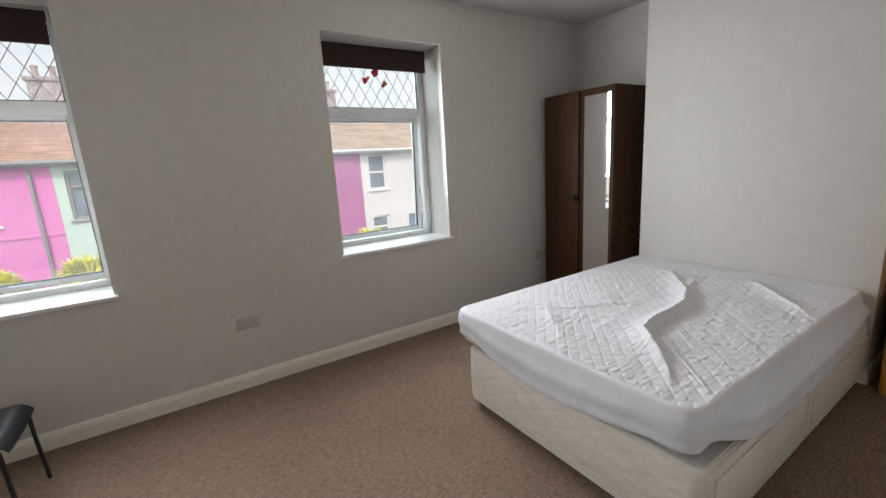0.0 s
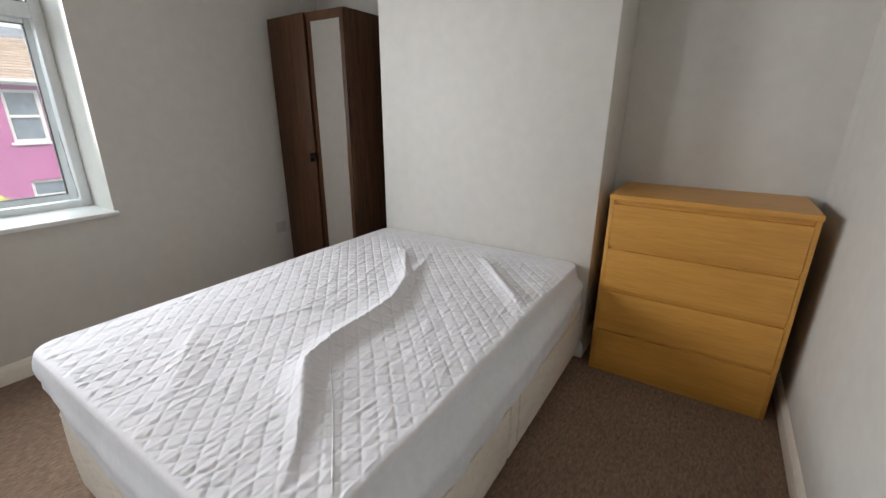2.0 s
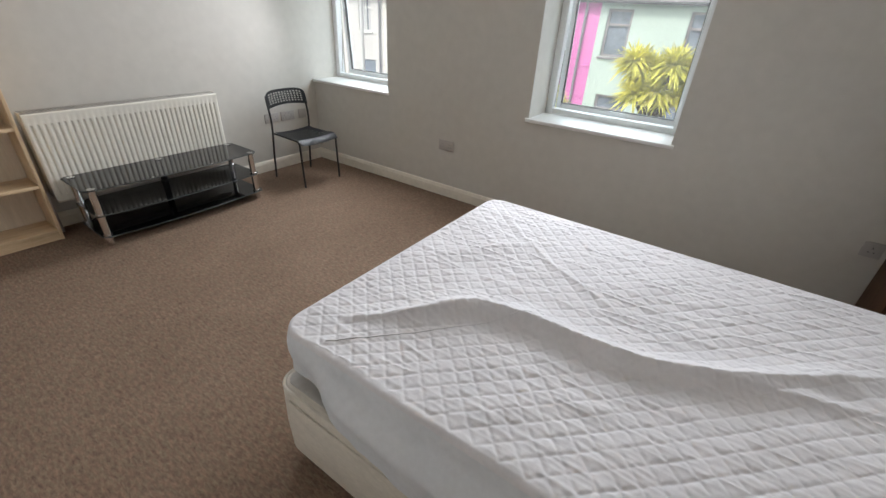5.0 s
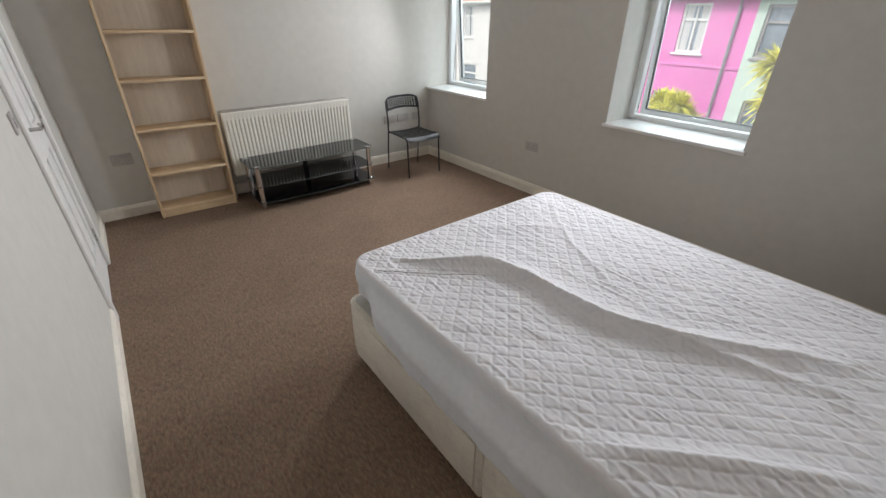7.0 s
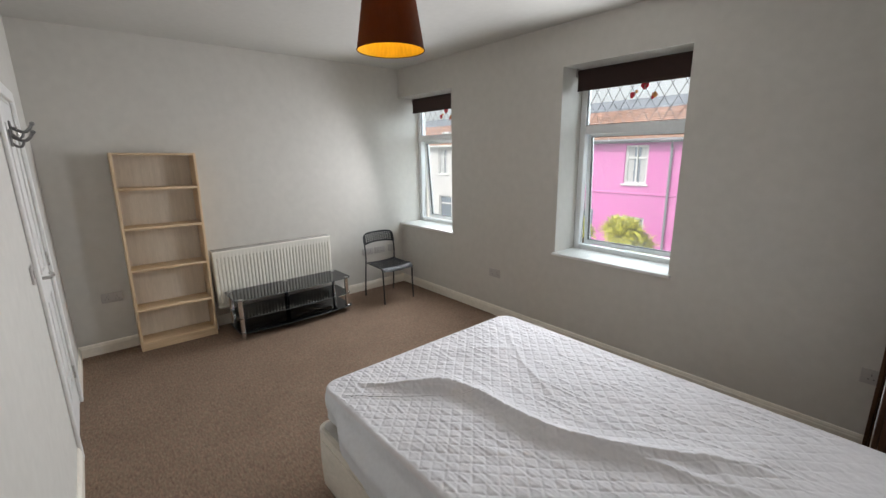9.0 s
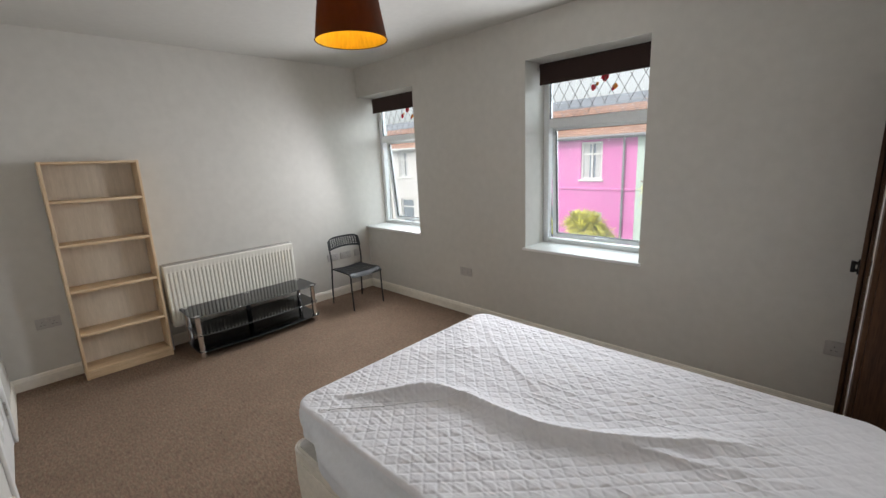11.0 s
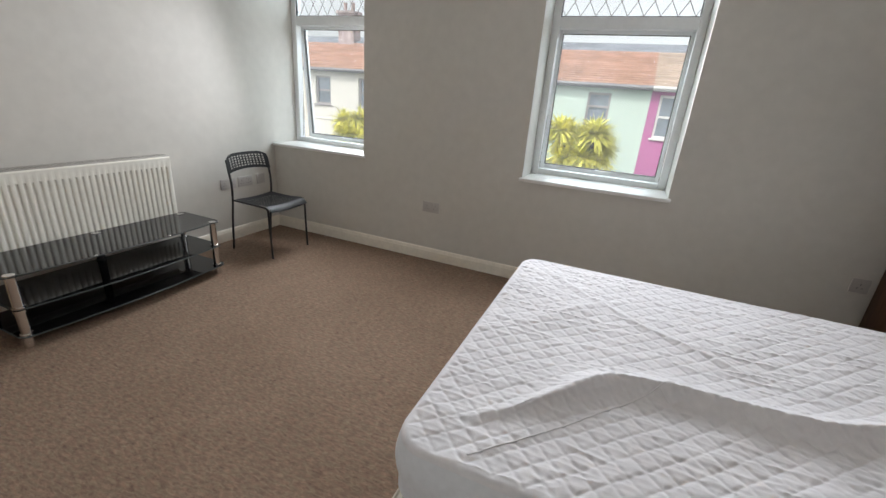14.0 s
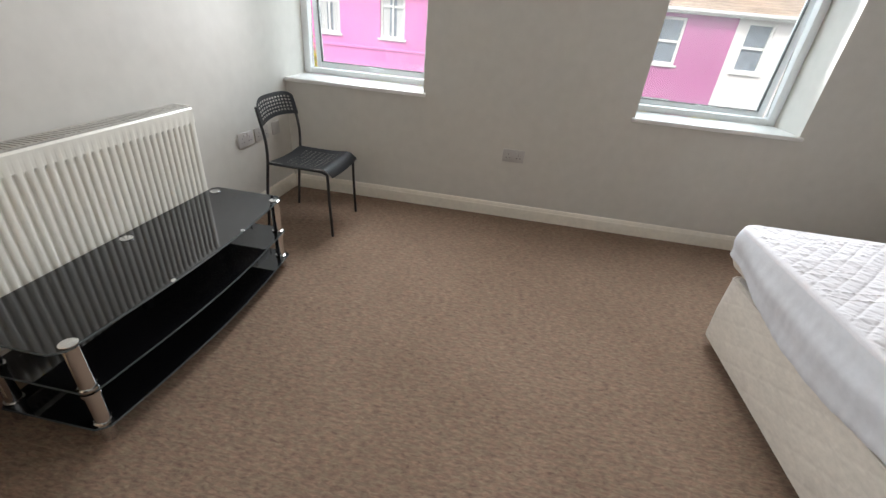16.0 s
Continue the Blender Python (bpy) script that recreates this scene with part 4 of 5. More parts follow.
def perforated(bm, nu, nv, m, pattern, place, thick):
    """A sheet of nu x nv cells with square holes where pattern says, bent by place(u, v)."""
    us, vs = [], []
    for cells, out, h in ((nu, us, m), (nv, vs, m)):
        for k in range(cells):
            out += [(k + h / 2) / cells, (k + 1 - h / 2) / cells]
        out.insert(0, 0.0), out.append(1.0)
    vg = [[bm.verts.new(place(u, v)) for v in vs] for u in us]
    for i in range(len(us) - 1):
        for j in range(len(vs) - 1):
            if i % 2 == 1 and j % 2 == 1 and pattern((i - 1) // 2, (j - 1) // 2):
                continue
            if (i % 2 == 1 or 0 <= i < len(us) - 1) and (us[i + 1] - us[i]) > 1e-9 and (vs[j + 1] - vs[j]) > 1e-9:
                bm.faces.new((vg[i][j], vg[i + 1][j], vg[i + 1][j + 1], vg[i][j + 1]))
    bmesh.ops.solidify(bm, geom=bm.faces[:], thickness=thick)


def seat_place(u, v):
    """u from back to front, v across."""
    x = kxb + 0.050 + u * 0.388
    c = 2 * v - 1
    z = 0.425 - 0.012 * (1 - c * c) - 0.008 * math.sin(math.pi * u) + 0.014 * max(0, u - 0.6)
    if u > 0.82:
        z -= 0.05 * ((u - 0.82) / 0.18) ** 2
    w = 0.5 * (ky1 - ky0 - 0.006) * (0.93 + 0.07 * u)
    return (x, (ky0 + ky1) / 2 + c * w, z)


def back_place(u, v):
    """u across, v up; bowed backwards."""
    c = 2 * u - 1
    z0, z1 = 0.625 + 0.02 * (1 - c * c), 0.772 - 0.03 * abs(c) ** 5
    z = z0 + v * (z1 - z0)
    w = 0.5 * (ky1 - ky0 + 0.010) * (1 - 0.05 * v ** 6)
    return (kxb + 0.047 - 0.026 * (1 - c * c) - (z - 0.62) * 0.24, (ky0 + ky1) / 2 + c * w, z)


bm = bmesh.new()
perforated(bm, 13, 15, 0.7, lambda i, j: 2 <= i <= 9 and 2 <= j <= 12, seat_place, 0.006)
part("seat", bm, M_BLACK, chair)
bm = bmesh.new()
perforated(bm, 14, 7, 0.46, lambda i, j: 1 <= i <= 12 and 1 <= j <= 5, back_place, 0.006)
part("backrest", bm, M_BLACK, chair)
for y, s in ((ky0 + 0.004, 1), (ky1 - 0.004, -1)):
    bm = bmesh.new()
    tube(bm, smooth_path([(kxf, y, 0.0), (kxf - 0.010, y, 0.22), (kxf - 0.014, y, 0.375), (kxf - 0.022, y, 0.398), (kxf - 0.045, y, 0.408)], 4), 0.0085)
    part("front_leg", bm, M_TUBE, chair)
    bm = bmesh.new()
    tube(bm, smooth_path([(kxb, y, 0.0), (kxb + 0.022, y, 0.25), (kxb + 0.045, y, 0.43), (kxb + 0.046, y, 0.55), (kxb + 0.025, y, 0.66), (kxb + 0.010, y + 0.004 * s, 0.728)], 4), 0.0085)
    part("back_leg", bm, M_TUBE, chair)
    bm = bmesh.new()
    tube(bm, [(kxb + 0.045, y + 0.012 * s, 0.412), (kxf - 0.045, y + 0.004 * s, 0.408)], 0.008)
    part("side_rail", bm, M_TUBE, chair)

# ---- bookcase ----
lean = Matrix.Translation((-0.64, 0.505, 0)) @ Matrix.Rotation(radians(-0.8), 4, "X") @ Matrix.Translation((0.64, -0.505, 0))
bc = thing("bookcase", (-0.64, 0.505, 0), "tall empty birch-veneer bookcase with a pale back", "bookcase")
kx0, kx1, by0, by1, bh = -0.748, -0.530, 0.207, 0.806, 1.705
for a, b in ((by0, by0 + 0.018), (by1 - 0.018, by1)):
    bm = bmesh.new()
    box(bm, kx0, kx1, a, b, 0.006, bh, 0.0015)
    bm.transform(lean)
    part("side_panel", bm, M_BIRCH_V, bc)
for z, t in ((bh - 0.02, 0.0185), (1.40, 0.02), (1.072, 0.02), (0.714, 0.02), (0.362, 0.02), (0.06, 0.02)):
    bm = bmesh.new()
    box(bm, kx0 + 0.004, kx1 - 0.002, by0 + 0.0185, by1 - 0.0185, z, z + t, 0.0015)
    bm.transform(lean)
    part("shelf" if z < bh - 0.1 else "top", bm, M_BIRCH, bc)
bm = bmesh.new()
box(bm, kx0 + 0.0005, kx0 + 0.0035, by0 + 0.0185, by1 - 0.0185, 0.03, bh - 0.02)
bm.transform(lean)
part("back_panel", bm, M_BIRCH_PALE, bc, "pale foil back panel")
bm = bmesh.new()
box(bm, kx1 - 0.024, kx1 - 0.008, by0 + 0.0185, by1 - 0.0185, 0.006, 0.0595)
bm.transform(lean)
part("plinth", bm, M_BIRCH, bc)

# ---- pendant lamp ----
LX, LY, LZ = 1.80, 1.35, 2.185
lamp = thing("pendant_lamp", (LX, LY, ZC), "brown fabric pendant lampshade with glowing gold lining", "ceiling lamp")
bm = bmesh.new()
lathe(bm, LX, LY, [(0.0, ZC - 0.028), (0.03, ZC - 0.026), (0.045, ZC - 0.008), (0.046, ZC)], 24)
part("ceiling_rose", bm, M_PLATE, lamp, "white plastic ceiling rose")
bm = bmesh.new()
rod(bm, (LX, LY, LZ + 0.245), (LX, LY, ZC - 0.02), 0.0035, seg=8)
part("flex", bm, M_PLATE, lamp, "white cord")
bm = bmesh.new()
lathe(bm, LX, LY, [(0.172, LZ), (0.116, LZ + 0.35)], 40)
part("shade", bm, M_SHADE, lamp, "brown tapered fabric shade", recalc=False)
bm = bmesh.new()
lathe(bm, LX, LY, [(0.114, LZ + 0.35), (0.170, LZ + 0.0)], 40)
part("lining", bm, M_GOLD, lamp, "gold inner lining", recalc=False)
for r, z in ((0.172, LZ), (0.116, LZ + 0.35)):
    bm = bmesh.new()
    tube(bm, [(LX + r * math.cos(k * math.tau / 40), LY + r * math.sin(k * math.tau / 40), z) for k in range(41)], 0.003, 6)
    part("rim", bm, M_SHADE, lamp)
bm = bmesh.new()
for k in range(3):
    a = k * math.tau / 3 + 0.4
    tube(bm, [(LX + 0.018 * math.cos(a), LY + 0.018 * math.sin(a), LZ + 0.235), (LX + 0.128 * math.cos(a), LY + 0.128 * math.sin(a), LZ + 0.26)], 0.002, 6)
rod(bm, (LX, LY, LZ + 0.185), (LX, LY, LZ + 0.25), 0.019)
part("lampholder", bm, M_PLATE, lamp, "white lampholder and ring")
bm = bmesh.new()
lathe(bm, LX, LY, [(0.0, LZ + 0.075), (0.016, LZ + 0.08), (0.028, LZ + 0.1), (0.03, LZ + 0.12), (0.022, LZ + 0.155), (0.014, LZ + 0.184)], 20)
part("bulb", bm, M_BULB, lamp, "glowing warm bulb")

# ---- the street outside ----
GZ, FY = -2.95, 16.0
M_ROAD = material("asphalt", (0.06, 0.06, 0.062), 0.9, vary=0.2, scale=1.5, fine=40, bump=0.4, bump_scale=90, bump_dist=0.01)
M_PAVE = material("paving", (0.30, 0.29, 0.27), 0.9, vary=0.12, scale=2, fine=20)
M_LAND = material("grass_and_soil", (0.10, 0.12, 0.05), 0.95, vary=0.3, scale=0.3, fine=4, tint=(0.09, 0.07, 0.045))


def render_coat(name, color):
    return material(name, color, 0.85, vary=0.06, scale=0.5, fine=9, bump=0.3, bump_scale=60, bump_dist=0.006)


M_PINK = render_coat("pink_render", (0.80, 0.24, 0.57))
M_MAGENTA = render_coat("magenta_render", (0.50, 0.155, 0.345))
M_MINT = render_coat("mint_render", (0.60, 0.72, 0.64))
M_CREAM = render_coat("cream_render", (0.80, 0.775, 0.71))
M_WHITER = render_coat("white_render", (0.78, 0.74, 0.73))
M_GREYR = render_coat("grey_render", (0.76, 0.74, 0.72))
M_TILE = material("orange_roof_tile", (0.56, 0.33, 0.24), 0.85, vary=0.18, scale=1.4, fine=14, tint=(0.42, 0.24, 0.17), island=0.10)
M_TILE2 = material("brown_roof_tile", (0.59, 0.46, 0.365), 0.85, vary=0.18, scale=1.4, fine=14, tint=(0.46, 0.35, 0.275), island=0.10)
M_SLATE = material("grey_slate", (0.26, 0.28, 0.32), 0.7, vary=0.15, scale=0.6, fine=9)
M_BRICK = material("chimney_render", (0.46, 0.39, 0.39), 0.9, vary=0.2, scale=3, fine=14, bump=0.4, bump_scale=20, bump_dist=0.01)
M_POT = material("weathered_pot", (0.48, 0.36, 0.33), 0.8, vary=0.12)
M_TRIM = material("white_window_paint", (0.80, 0.80, 0.78), 0.4, vary=0.03)
M_TRIMG = material("grey_window_paint", (0.33, 0.31, 0.31), 0.5, vary=0.06)
M_PIPE = material("grey_pipe", (0.30, 0.29, 0.31), 0.5, vary=0.08)
M_DARKPANE = material("street_window_glass", (0.24, 0.28, 0.33), 0.06, vary=0.15, scale=1.2, fine=6, spec=0.8)
M_NET = material("pale_curtain", (0.62, 0.62, 0.62), 0.9, vary=0.1, scale=9, fine=50, stretch=(6, 6, 0.4))
M_DOORS = material("street_door_paint", (0.20, 0.24, 0.30), 0.4, vary=0.06)

bm = bmesh.new()
box(bm, -400, 400, YOUT, 800, GZ - 0.3, GZ - 0.12)
solid("ground", bm, M_LAND, "open ground reaching to the horizon", "ground", kind="structure", flat=True)
bm = bmesh.new()
box(bm, -60, 60, 10.9, 14.3, GZ - 0.12, GZ)
solid("road", bm, M_ROAD, "dark asphalt street between the terraces", "road", kind="structure", flat=True)
for a, b in ((9.7, 10.9), (14.3, FY)):
    bm = bmesh.new()
    box(bm, -60, 60, a, b, GZ - 0.12, GZ + 0.11, 0.02)
    solid("pavement", bm, M_PAVE, "grey paved footway with a kerb", "pavement", kind="structure")
# the outside of this house below and beside the room
bm = bmesh.new()
box(bm, -1.05, 4.44, YOUT - 0.3, YOUT - 0.01, GZ - 0.1, -0.07)
solid("wall_outer", bm, M_WHITER, "rendered street wall below the bedroom", "wall", kind="structure", flat=True)


def street_window(house, x0, x1, z0, z1, trim, style, label):
    """A sash or casement set back in its opening; style: 'sash', 'cross' or 'plain'."""
    y = FY + 0.09
    w = part_frame(house, x0, x1, z0, z1, y, trim, style, label)
    bm = bmesh.new()
    box(bm, x0 + 0.03, x1 - 0.03, y + 0.035, y + 0.04, z0 + 0.03, z1 - 0.03)
    part("pane", bm, M_DARKPANE, w, "dark reflecting pane", flat=True)
    bm = bmesh.new()
    box(bm, x0 - 0.07, x1 + 0.07, FY - 0.07, FY + 0.11, z0 - 0.07, z0 - 0.002, 0.008)
    part("sill", bm, trim, w)
    if style != "cross":
        return
    bm = bmesh.new()
    for k in range(2):
        a, b = ((x0 + 0.05, x0 + 0.05 + 0.3 * (x1 - x0)), (x1 - 0.05 - 0.3 * (x1 - x0), x1 - 0.05))[k]
        box(bm, a, b, y + 0.028, y + 0.033, z0 + 0.05, z1 - 0.06)
    part("curtain", bm, M_NET, w, "pale net curtain behind the glass", flat=True)


def part_frame(house, x0, x1, z0, z1, y, trim, style, label):
    bm = bmesh.new()
    f = 0.075
    bars = [(x0, x0 + f, z0, z1), (x1 - f, x1, z0, z1), (x0 + f, x1 - f, z0, z0 + f), (x0 + f, x1 - f, z1 - f, z1)]
    zm = z0 + (z1 - z0) * (0.5 if style == "sash" else 0.68)
    xm = (x0 + x1) / 2
    if style in ("sash", "plain"):
        bars.append((x0 + f, x1 - f, zm - 0.035, zm + 0.035))
    if style == "cross":
        bars += [(x0 + f, x1 - f, zm - 0.035, zm + 0.035), (xm - 0.03, xm + 0.03, z0 + f, zm - 0.035), (xm - 0.02, xm + 0.02, zm + 0.035, z1 - f)]
    for a, b, c, d in bars:
        box(bm, a, b, y - 0.03, y + 0.05, c, d)
    return part("window", bm, trim, house, label, flat=True)


def terrace_house(x0, x1, wall_m, roof_m, wins, label, eave=2.05, ridge_z=3.45, style="sash", trim=M_TRIM, band=None, door_x=None, pipe_x=None):
    h = thing("house", ((x0 + x1) / 2, FY + 3.5, GZ + 0.11), label, "house", "terrace across the street")
    bm = bmesh.new()
    holes = [(a, b, c, d) for a, b, c, d in wins]
    if door_x is not None:
        holes.append((door_x, door_x + 0.9, GZ + 0.11, GZ + 2.25))
    holed(bm, x0 + 0.001, x1 - 0.001, GZ + 0.11, eave, FY, FY + 0.3, holes)
    part("front_wall", bm, wall_m, h, flat=True)
    bm = bmesh.new()
    box(bm, x0 + 0.001, x1 - 0.001, FY + 0.31, FY + 7, GZ + 0.11, eave - 0.02)
    part("rear_block", bm, wall_m, h, flat=True)
    for a, b, c, d in wins:
        street_window(h, a, b, c, d, trim, style if c > -0.4 else "plain", "painted timber window")
    if door_x is not None:
        bm = bmesh.new()
        box(bm, door_x, door_x + 0.9, FY + 0.1, FY + 0.15, GZ + 0.11, GZ + 2.25, 0.01)
        part("door", bm, M_DOORS, h, "blue-grey front door")
    # roof in overlapping courses
    bm = bmesh.new()
    n, y0, y1, z0 = 16, FY - 0.28, FY + 3.5, eave + 0.02
    for k in range(n):
        t0, t1 = k / n, (k + 1) / n + 0.012
        ya, yb = y0 + (y1 - y0) * t0, y0 + (y1 - y0) * min(1, t1)
        za, zb = z0 + (ridge_z - z0) * t0, z0 + (ridge_z - z0) * min(1, t1)
        cut = max(1, round((x1 - x0) / 1.2))
        for c in range(cut):
            xa, xb = x0 + (x1 - x0) * c / cut, x0 + (x1 - x0) * (c + 1) / cut
            vs = [bm.verts.new(p) for p in ((xa, ya - 0.05, za + 0.03), (xb, ya - 0.05, za + 0.03), (xb, yb, zb + 0.005), (xa, yb, zb + 0.005), (xa, ya - 0.05, za + 0.075), (xb, ya - 0.05, za + 0.075), (xb, yb, zb + 0.012), (xa, yb, zb + 0.012))]
            for f in ((0, 3, 2, 1), (4, 5, 6, 7), (0, 1, 5, 4), (2, 3, 7, 6), (1, 2, 6, 5), (0, 4, 7, 3)):
                bm.faces.new([vs[i] for i in f])
    roof = part("roof", bm, roof_m, h, "roof of overlapping tile courses", flat=True)
    bm = bmesh.new()
    prism_pts = [(FY + 3.5, ridge_z), (FY + 7.3, eave), (FY + 3.5, eave)]
    ends = [[bm.verts.new((x, y, z)) for y, z in prism_pts] for x in (x0 + 0.001, x1 - 0.001)]
    for i in range(3):
        bm.faces.new((ends[0][i], ends[0][(i + 1) % 3], ends[1][(i + 1) % 3], ends[1][i]))
    bm.faces.new(ends[0]), bm.faces.new(ends[1][::-1])
    part("rear_roof", bm, roof_m, h, flat=True)
    bm = bmesh.new()
    for k in range(round((x1 - x0) / 0.45)):
        xa = x0 + k * 0.45
        rod(bm, (xa, FY + 3.5, ridge_z + 0.01), (min(x1, xa + 0.44), FY + 3.5, ridge_z + 0.01), 0.12, seg=10)
    part("ridge_tiles", bm, M_SLATE, roof, "dark ridge tiles")
    bm = bmesh.new()
    rod(bm, (x0, FY - 0.33, eave - 0.01), (x1, FY - 0.33, eave - 0.01), 0.055, seg=10)
    box(bm, x0, x1, FY - 0.28, FY - 0.002, eave - 0.10, eave - 0.0)
    part("gutter", bm, M_TRIM if trim is M_TRIM and wall_m is not M_PINK else M_PIPE, h, "gutter and fascia")
    if band is not None:
        bm = bmesh.new()
        box(bm, x0 + 0.02, x1 - 0.02, FY - 0.035, FY - 0.001, band - 0.06, band + 0.03, 0.01)
        part("string_course", bm, wall_m, h)
    if pipe_x is not None:
        bm = bmesh.new()
        tube(bm, [(pipe_x + 0.06, FY - 0.3, eave - 0.05), (pipe_x, FY - 0.08, eave - 0.3), (pipe_x, FY - 0.08, GZ + 0.15)], 0.045, 8)
        part("downpipe", bm, M_PIPE, h, "grey plastic downpipe")
    return h


terrace_house(-21.0, -16.4, M_CREAM, M_TILE, [(-20.2, -19.3, 0.5, 1.95), (-18.0, -17.1, 0.5, 1.95)], "cream rendered terrace house with tiled roof")
terrace_house(-16.4, -11.6, M_GREYR, M_TILE, [(-15.3, -14.5, 0.48, 1.92), (-13.1, -12.3, 0.48, 1.92), (-15.3, -14.2, -2.2, -0.75)], "pale grey rendered terrace house", style="cross", door_x=-13.0, pipe_x=-11.75)
terrace_house(-11.6, -6.65, M_CREAM, M_TILE, [(-8.65, -7.88, 0.60, 1.76), (-10.9, -10.1, 0.60, 1.76), (-8.9, -7.7, -2.2, -0.7)], "cream rendered terrace house with sash windows", door_x=-10.6, trim=M_TRIMG, band=0.0)
terrace_house(-6.65, -1.97, M_PINK, M_TILE, [(-6.4, -5.58, 0.42, 1.86), (-4.12, -3.25, 0.42, 1.86), (-4.5, -3.2, -2.3, -0.85)], "bright pink rendered terrace house with white sashes", style="cross", band=0.07, door_x=-6.2, pipe_x=-2.42)
terrace_house(-1.97, 2.68, M_MINT, M_TILE, [(-1.72, -0.92, 0.40, 1.80), (0.72, 1.47, 0.40, 1.80), (-1.55, -0.5, -2.2, -0.8)], "mint green rendered terrace house", style="plain", trim=M_TRIMG, door_x=0.75)
terrace_house(2.68, 7.2, M_MAGENTA, M_TILE2, [(4.98, 5.74, 0.50, 1.84), (2.95, 3.68, 0.50, 1.84), (5.05, 5.95, -1.9, -0.53)], "magenta rendered terrace house with white sashes", door_x=3.3, pipe_x=None)
terrace_house(7.2, 11.9, M_WHITER, M_TILE2, [(7.50, 8.30, 0.48, 1.88), (10.2, 10.9, 0.48, 1.88), (7.50, 8.28, -2.0, -0.62)], "white rendered terrace house", door_x=9.2)
terrace_house(11.9, 16.6, M_WHITER, M_TILE2, [(12.6, 13.3, 0.48, 1.88), (14.8, 15.5, 0.48, 1.88)], "white rendered terrace house", door_x=13.6)
terrace_house(16.6, 21.3, M_GREYR, M_TILE2, [(17.4, 18.1, 0.48, 1.88), (19.6, 20.3, 0.48, 1.88)], "grey rendered terrace house")


def chimney_stack(x):
    c = thing("chimney_stack", (x, FY + 3.5, 3.0), "rendered chimney stack with clay pots on the ridge", "chimney", "chimney stacks")
    bm = bmesh.new()
    box(bm, x - 0.45, x + 0.45, FY + 3.2, FY + 3.8, 3.0, 4.75)
    part("stack", bm, M_BRICK, c)
    bm = bmesh.new()
    box(bm, x - 0.52, x + 0.52, FY + 3.13, FY + 3.87, 4.75, 4.88, 0.02)
    part("capping", bm, M_BRICK, c)
    for k in (-0.22, 0.22):
        bm = bmesh.new()
        lathe(bm, x + k, FY + 3.5, [(0.11, 4.88), (0.09, 5.0), (0.085, 5.2), (0.11, 5.22), (0.11, 5.26), (0.07, 5.26)], 14)
        part("pot", bm, M_POT, c, "clay chimney pot")


for x in (-11.6, -2.1, 7.2, -16.4):
    chimney_stack(x)

# a farther terrace, its slate roofs showing above the ridge
far = thing("far_terrace", (0, 34, GZ), "distant terrace with grey slate roofs", "building")
bm = bmesh.new()
box(bm, -60, 60, 33, 40, GZ - 0.12, 3.9)
part("wall", bm, M_GREYR, far, flat=True)
bm = bmesh.new()
ends = [[bm.verts.new((x, y, z)) for y, z in ((32.7, 3.9), (36.5, 5.9), (40.3, 3.9))] for x in (-60, 60)]
for i in range(3):
    bm.faces.new((ends[0][i], ends[0][(i + 1) % 3], ends[1][(i + 1) % 3], ends[1][i]))
bm.faces.new(ends[0]), bm.faces.new(ends[1][::-1])
part("roof", bm, M_SLATE, far, flat=True)

# ---- cabbage palms in the front gardens ----
M_LEAF = material("palm_leaf", (0.84, 0.78, 0.16), 0.5, vary=0.2, scale=3, fine=16, tint=(0.60, 0.60, 0.11), island=0.28)
M_TRUNK = material("palm_trunk", (0.20, 0.15, 0.10), 0.9, vary=0.25, scale=8, fine=40, bump=0.6, bump_scale=50, bump_dist=0.02)


def cabbage_palm(x, y, z, radius, heads, seed, label):
    """Forked trunk with heads of long narrow arching leaves."""
    rnd = random.Random(seed)
    p = thing("cabbage_palm", (x, y, GZ), label, "palm", "front garden palms")
    tips = []
    for k in range(heads):
        a = k * 2.4 + rnd.random()
        r = radius * 0.58 * math.sqrt((k + 0.3) / heads)
        tips.append(Vector((x + r * math.cos(a), y + r * math.sin(a), z + radius * rnd.uniform(-0.35, 0.35))))
    bm = bmesh.new()
    fork = Vector((x, y, z - radius * 1.1))
    tube(bm, [(x + 0.05, y, GZ - 0.1), (x - 0.03, y + 0.03, (GZ + fork.z) / 2), fork], 0.10, 10)
    part("trunk", bm, M_TRUNK, p)
    for t in tips:
        bm = bmesh.new()
        tube(bm, smooth_path([fork, fork.lerp(t, 0.5) + Vector((0.04, 0, -0.05)), t], 3), 0.045, 8)
        part("limb", bm, M_TRUNK, p)
    bm = bmesh.new()
    for t in tips:
        for k in range(280):
            a, el = rnd.uniform(0, math.tau), math.asin(rnd.uniform(-0.45, 1.0))
            ln, wd = radius * rnd.uniform(0.32, 0.62), rnd.uniform(0.016, 0.032)
            d = Vector((math.cos(a) * math.cos(el), math.sin(a) * math.cos(el), math.sin(el)))
            side = Vector((-math.sin(a), math.cos(a), 0)) * wd
            sag = rnd.uniform(0.1, 0.45) * ln
            prev = None
            for s, w in ((0.0, 0.5), (0.3, 1.0), (0.65, 0.8), (1.0, 0.03)):
                c = t + d * ln * s + Vector((0, 0, -sag * s * s))
                cur = (bm.verts.new(c - side * w), bm.verts.new(c + Vector((0, 0, -0.008 * w))), bm.verts.new(c + side * w))
                if prev:
                    bm.faces.new((prev[0], prev[1], cur[1], cur[0])), bm.faces.new((prev[1], prev[2], cur[2], cur[1]))
                prev = cur
    part("crown", bm, M_LEAF, p, "yellow-green sword-shaped leaves", flat=True, recalc=False)


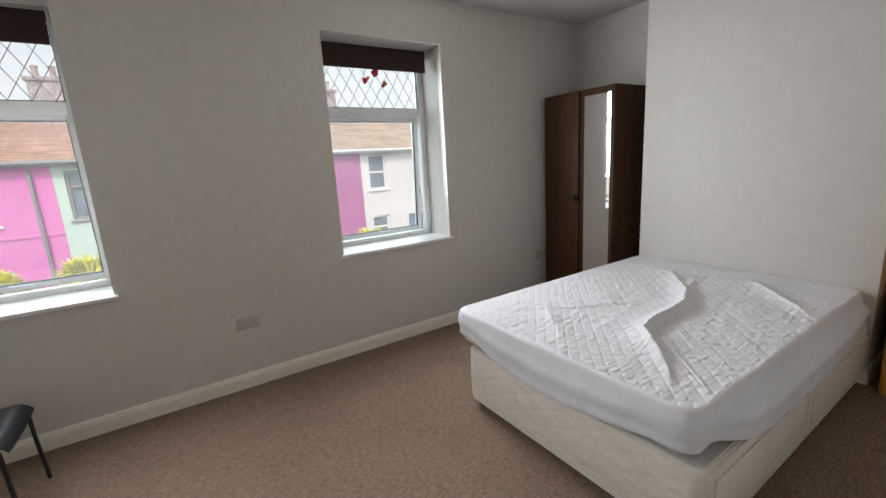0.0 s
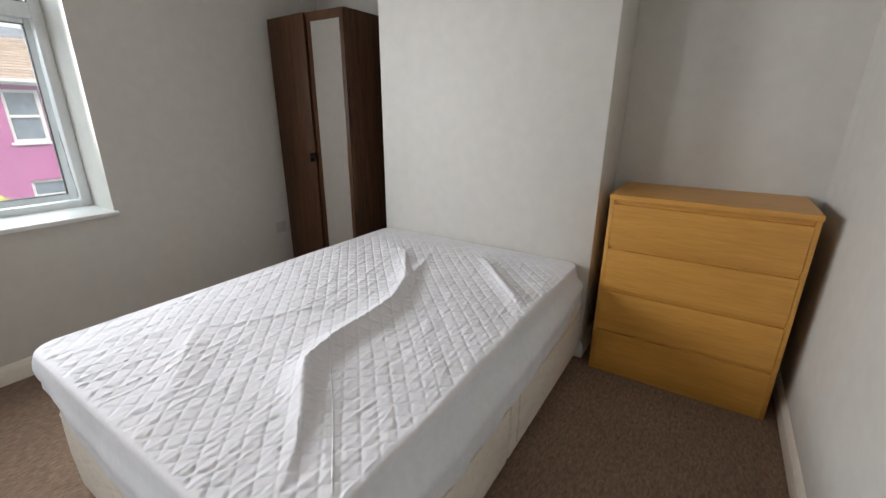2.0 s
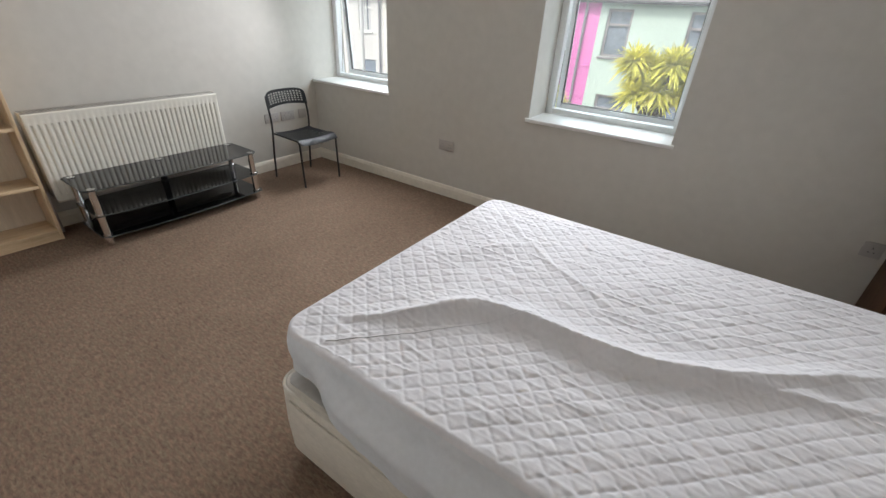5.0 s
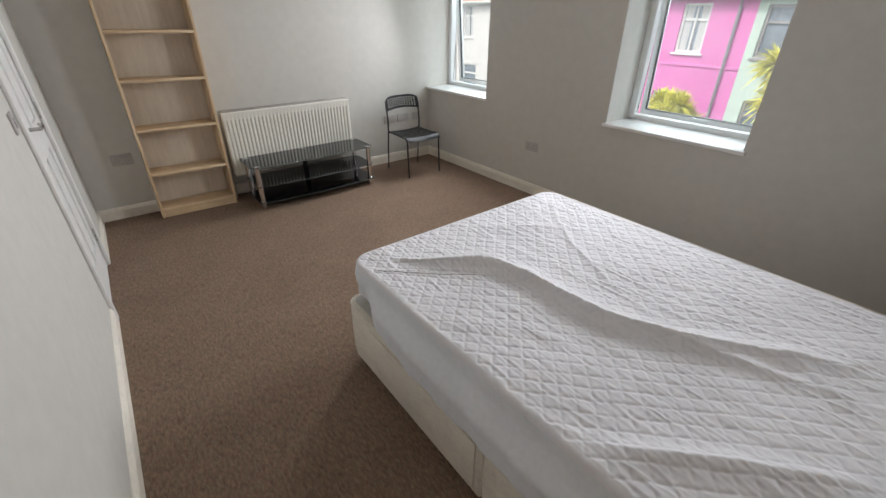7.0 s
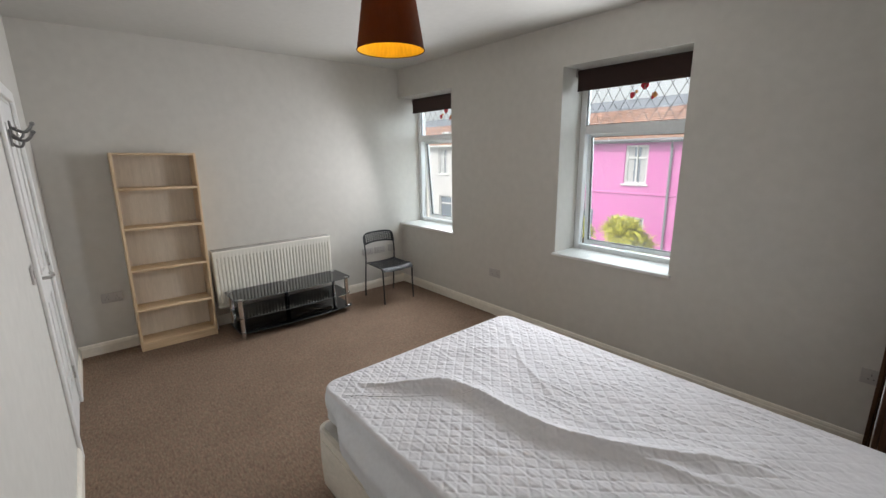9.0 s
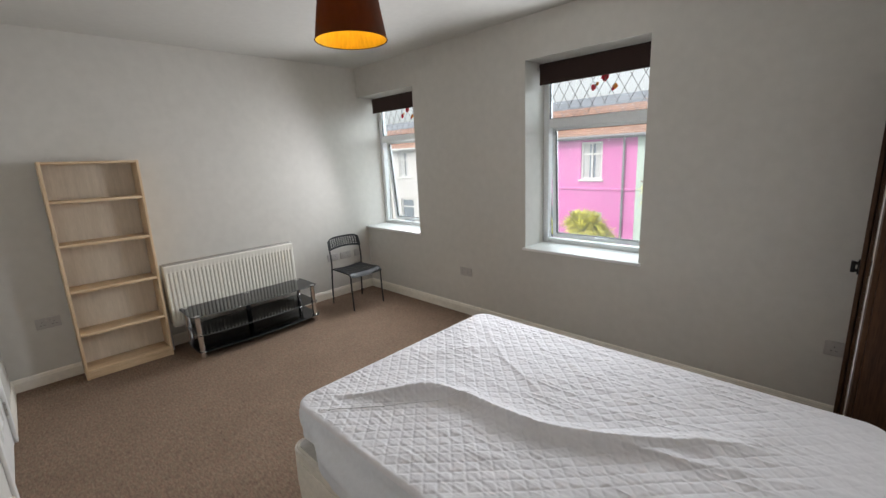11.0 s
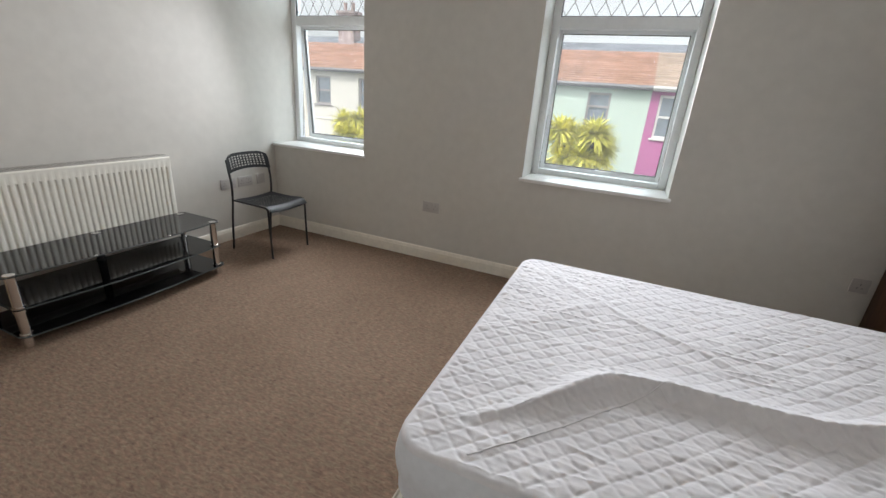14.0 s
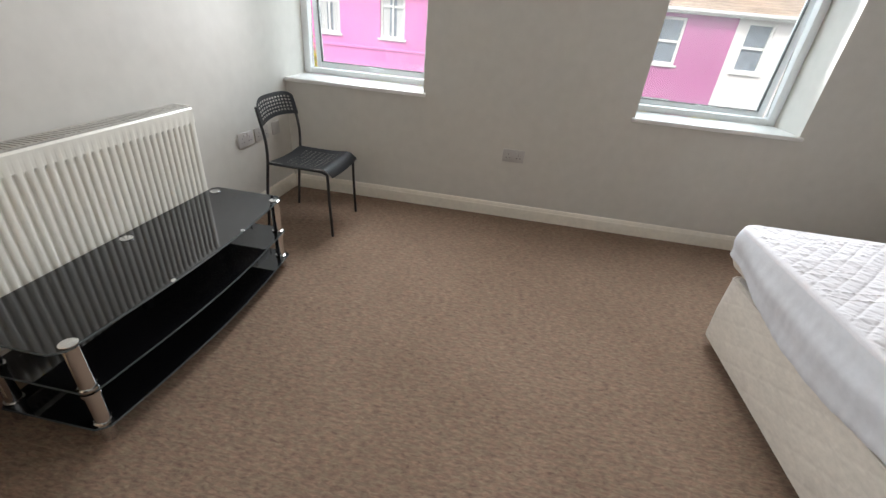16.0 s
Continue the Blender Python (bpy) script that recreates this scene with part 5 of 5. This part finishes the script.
cabbage_palm(1.46, 9.0, 0.60, 0.84, 18, 3, "large yellow-green cabbage palm in sunlight")
cabbage_palm(-0.50, 9.0, -0.20, 0.68, 12, 5, "small yellow-green cabbage palm in sunlight")
cabbage_palm(-3.85, 9.0, 0.38, 0.75, 12, 8, "yellow-green cabbage palm in sunlight")
cabbage_palm(3.05, 9.0, -0.05, 0.42, 6, 11, "low yellow-green cabbage palm in sunlight")
cabbage_palm(4.32, 9.0, -0.2, 0.38, 6, 14, "low yellow-green cabbage palm in sunlight")
cabbage_palm(-1.75, 9.0, -0.1, 0.5, 8, 17, "small yellow-green cabbage palm in sunlight")

# ---- street lamp and dish ----
M_LAMPPOST = material("white_lamp_post", (0.80, 0.80, 0.80), 0.4, vary=0.04)
SLX, SLY = -7.11, 10.2
sl = thing("street_lamp", (SLX, SLY, GZ + 0.11), "white swan-neck street lamp on the pavement", "street lamp")
bm = bmesh.new()
lathe(bm, SLX, SLY, [(0.11, GZ + 0.10), (0.11, GZ + 1.1), (0.075, GZ + 1.2)], 16)
part("base", bm, M_LAMPPOST, sl)
bm = bmesh.new()
tube(bm, smooth_path([(SLX, SLY, GZ + 1.18), (SLX, SLY, 0.0), (SLX, SLY, 1.75), (SLX - 0.08, SLY, 2.08), (SLX - 0.30, SLY, 2.28), (SLX - 0.55, SLY, 2.34)], 5), 0.055, 10)
part("pole", bm, M_LAMPPOST, sl)
bm = bmesh.new()
box(bm, SLX - 0.98, SLX - 0.50, SLY - 0.11, SLY + 0.11, 2.28, 2.40, 0.05, 3)
part("lantern", bm, M_LAMPPOST, sl)

dish = thing("satellite_dish", (-12.0, FY, 2.0), "white satellite dish under the eave", "satellite dish")
bm = bmesh.new()
prev = None
for r, d in ((0.001, 0.06), (0.1, 0.053), (0.2, 0.03), (0.27, 0.0), (0.275, -0.01)):
    ring = [bm.verts.new((-12.0 + r * math.cos(k * math.tau / 20), FY - 0.42 + d, 2.30 + r * 1.1 * math.sin(k * math.tau / 20))) for k in range(20)]
    if prev:
        for k in range(20):
            bm.faces.new((prev[k], prev[(k + 1) % 20], ring[(k + 1) % 20], ring[k]))
    prev = ring
part("reflector", bm, M_LAMPPOST, dish)
bm = bmesh.new()
tube(bm, [(-12.0, FY - 0.001, 1.85), (-12.0, FY - 0.36, 1.9), (-12.0, FY - 0.37, 2.30)], 0.025, 8)
tube(bm, [(-12.0, FY - 0.37, 2.05), (-12.0, FY - 0.75, 2.22)], 0.015, 8)
part("bracket", bm, M_PIPE, dish, "grey bracket")
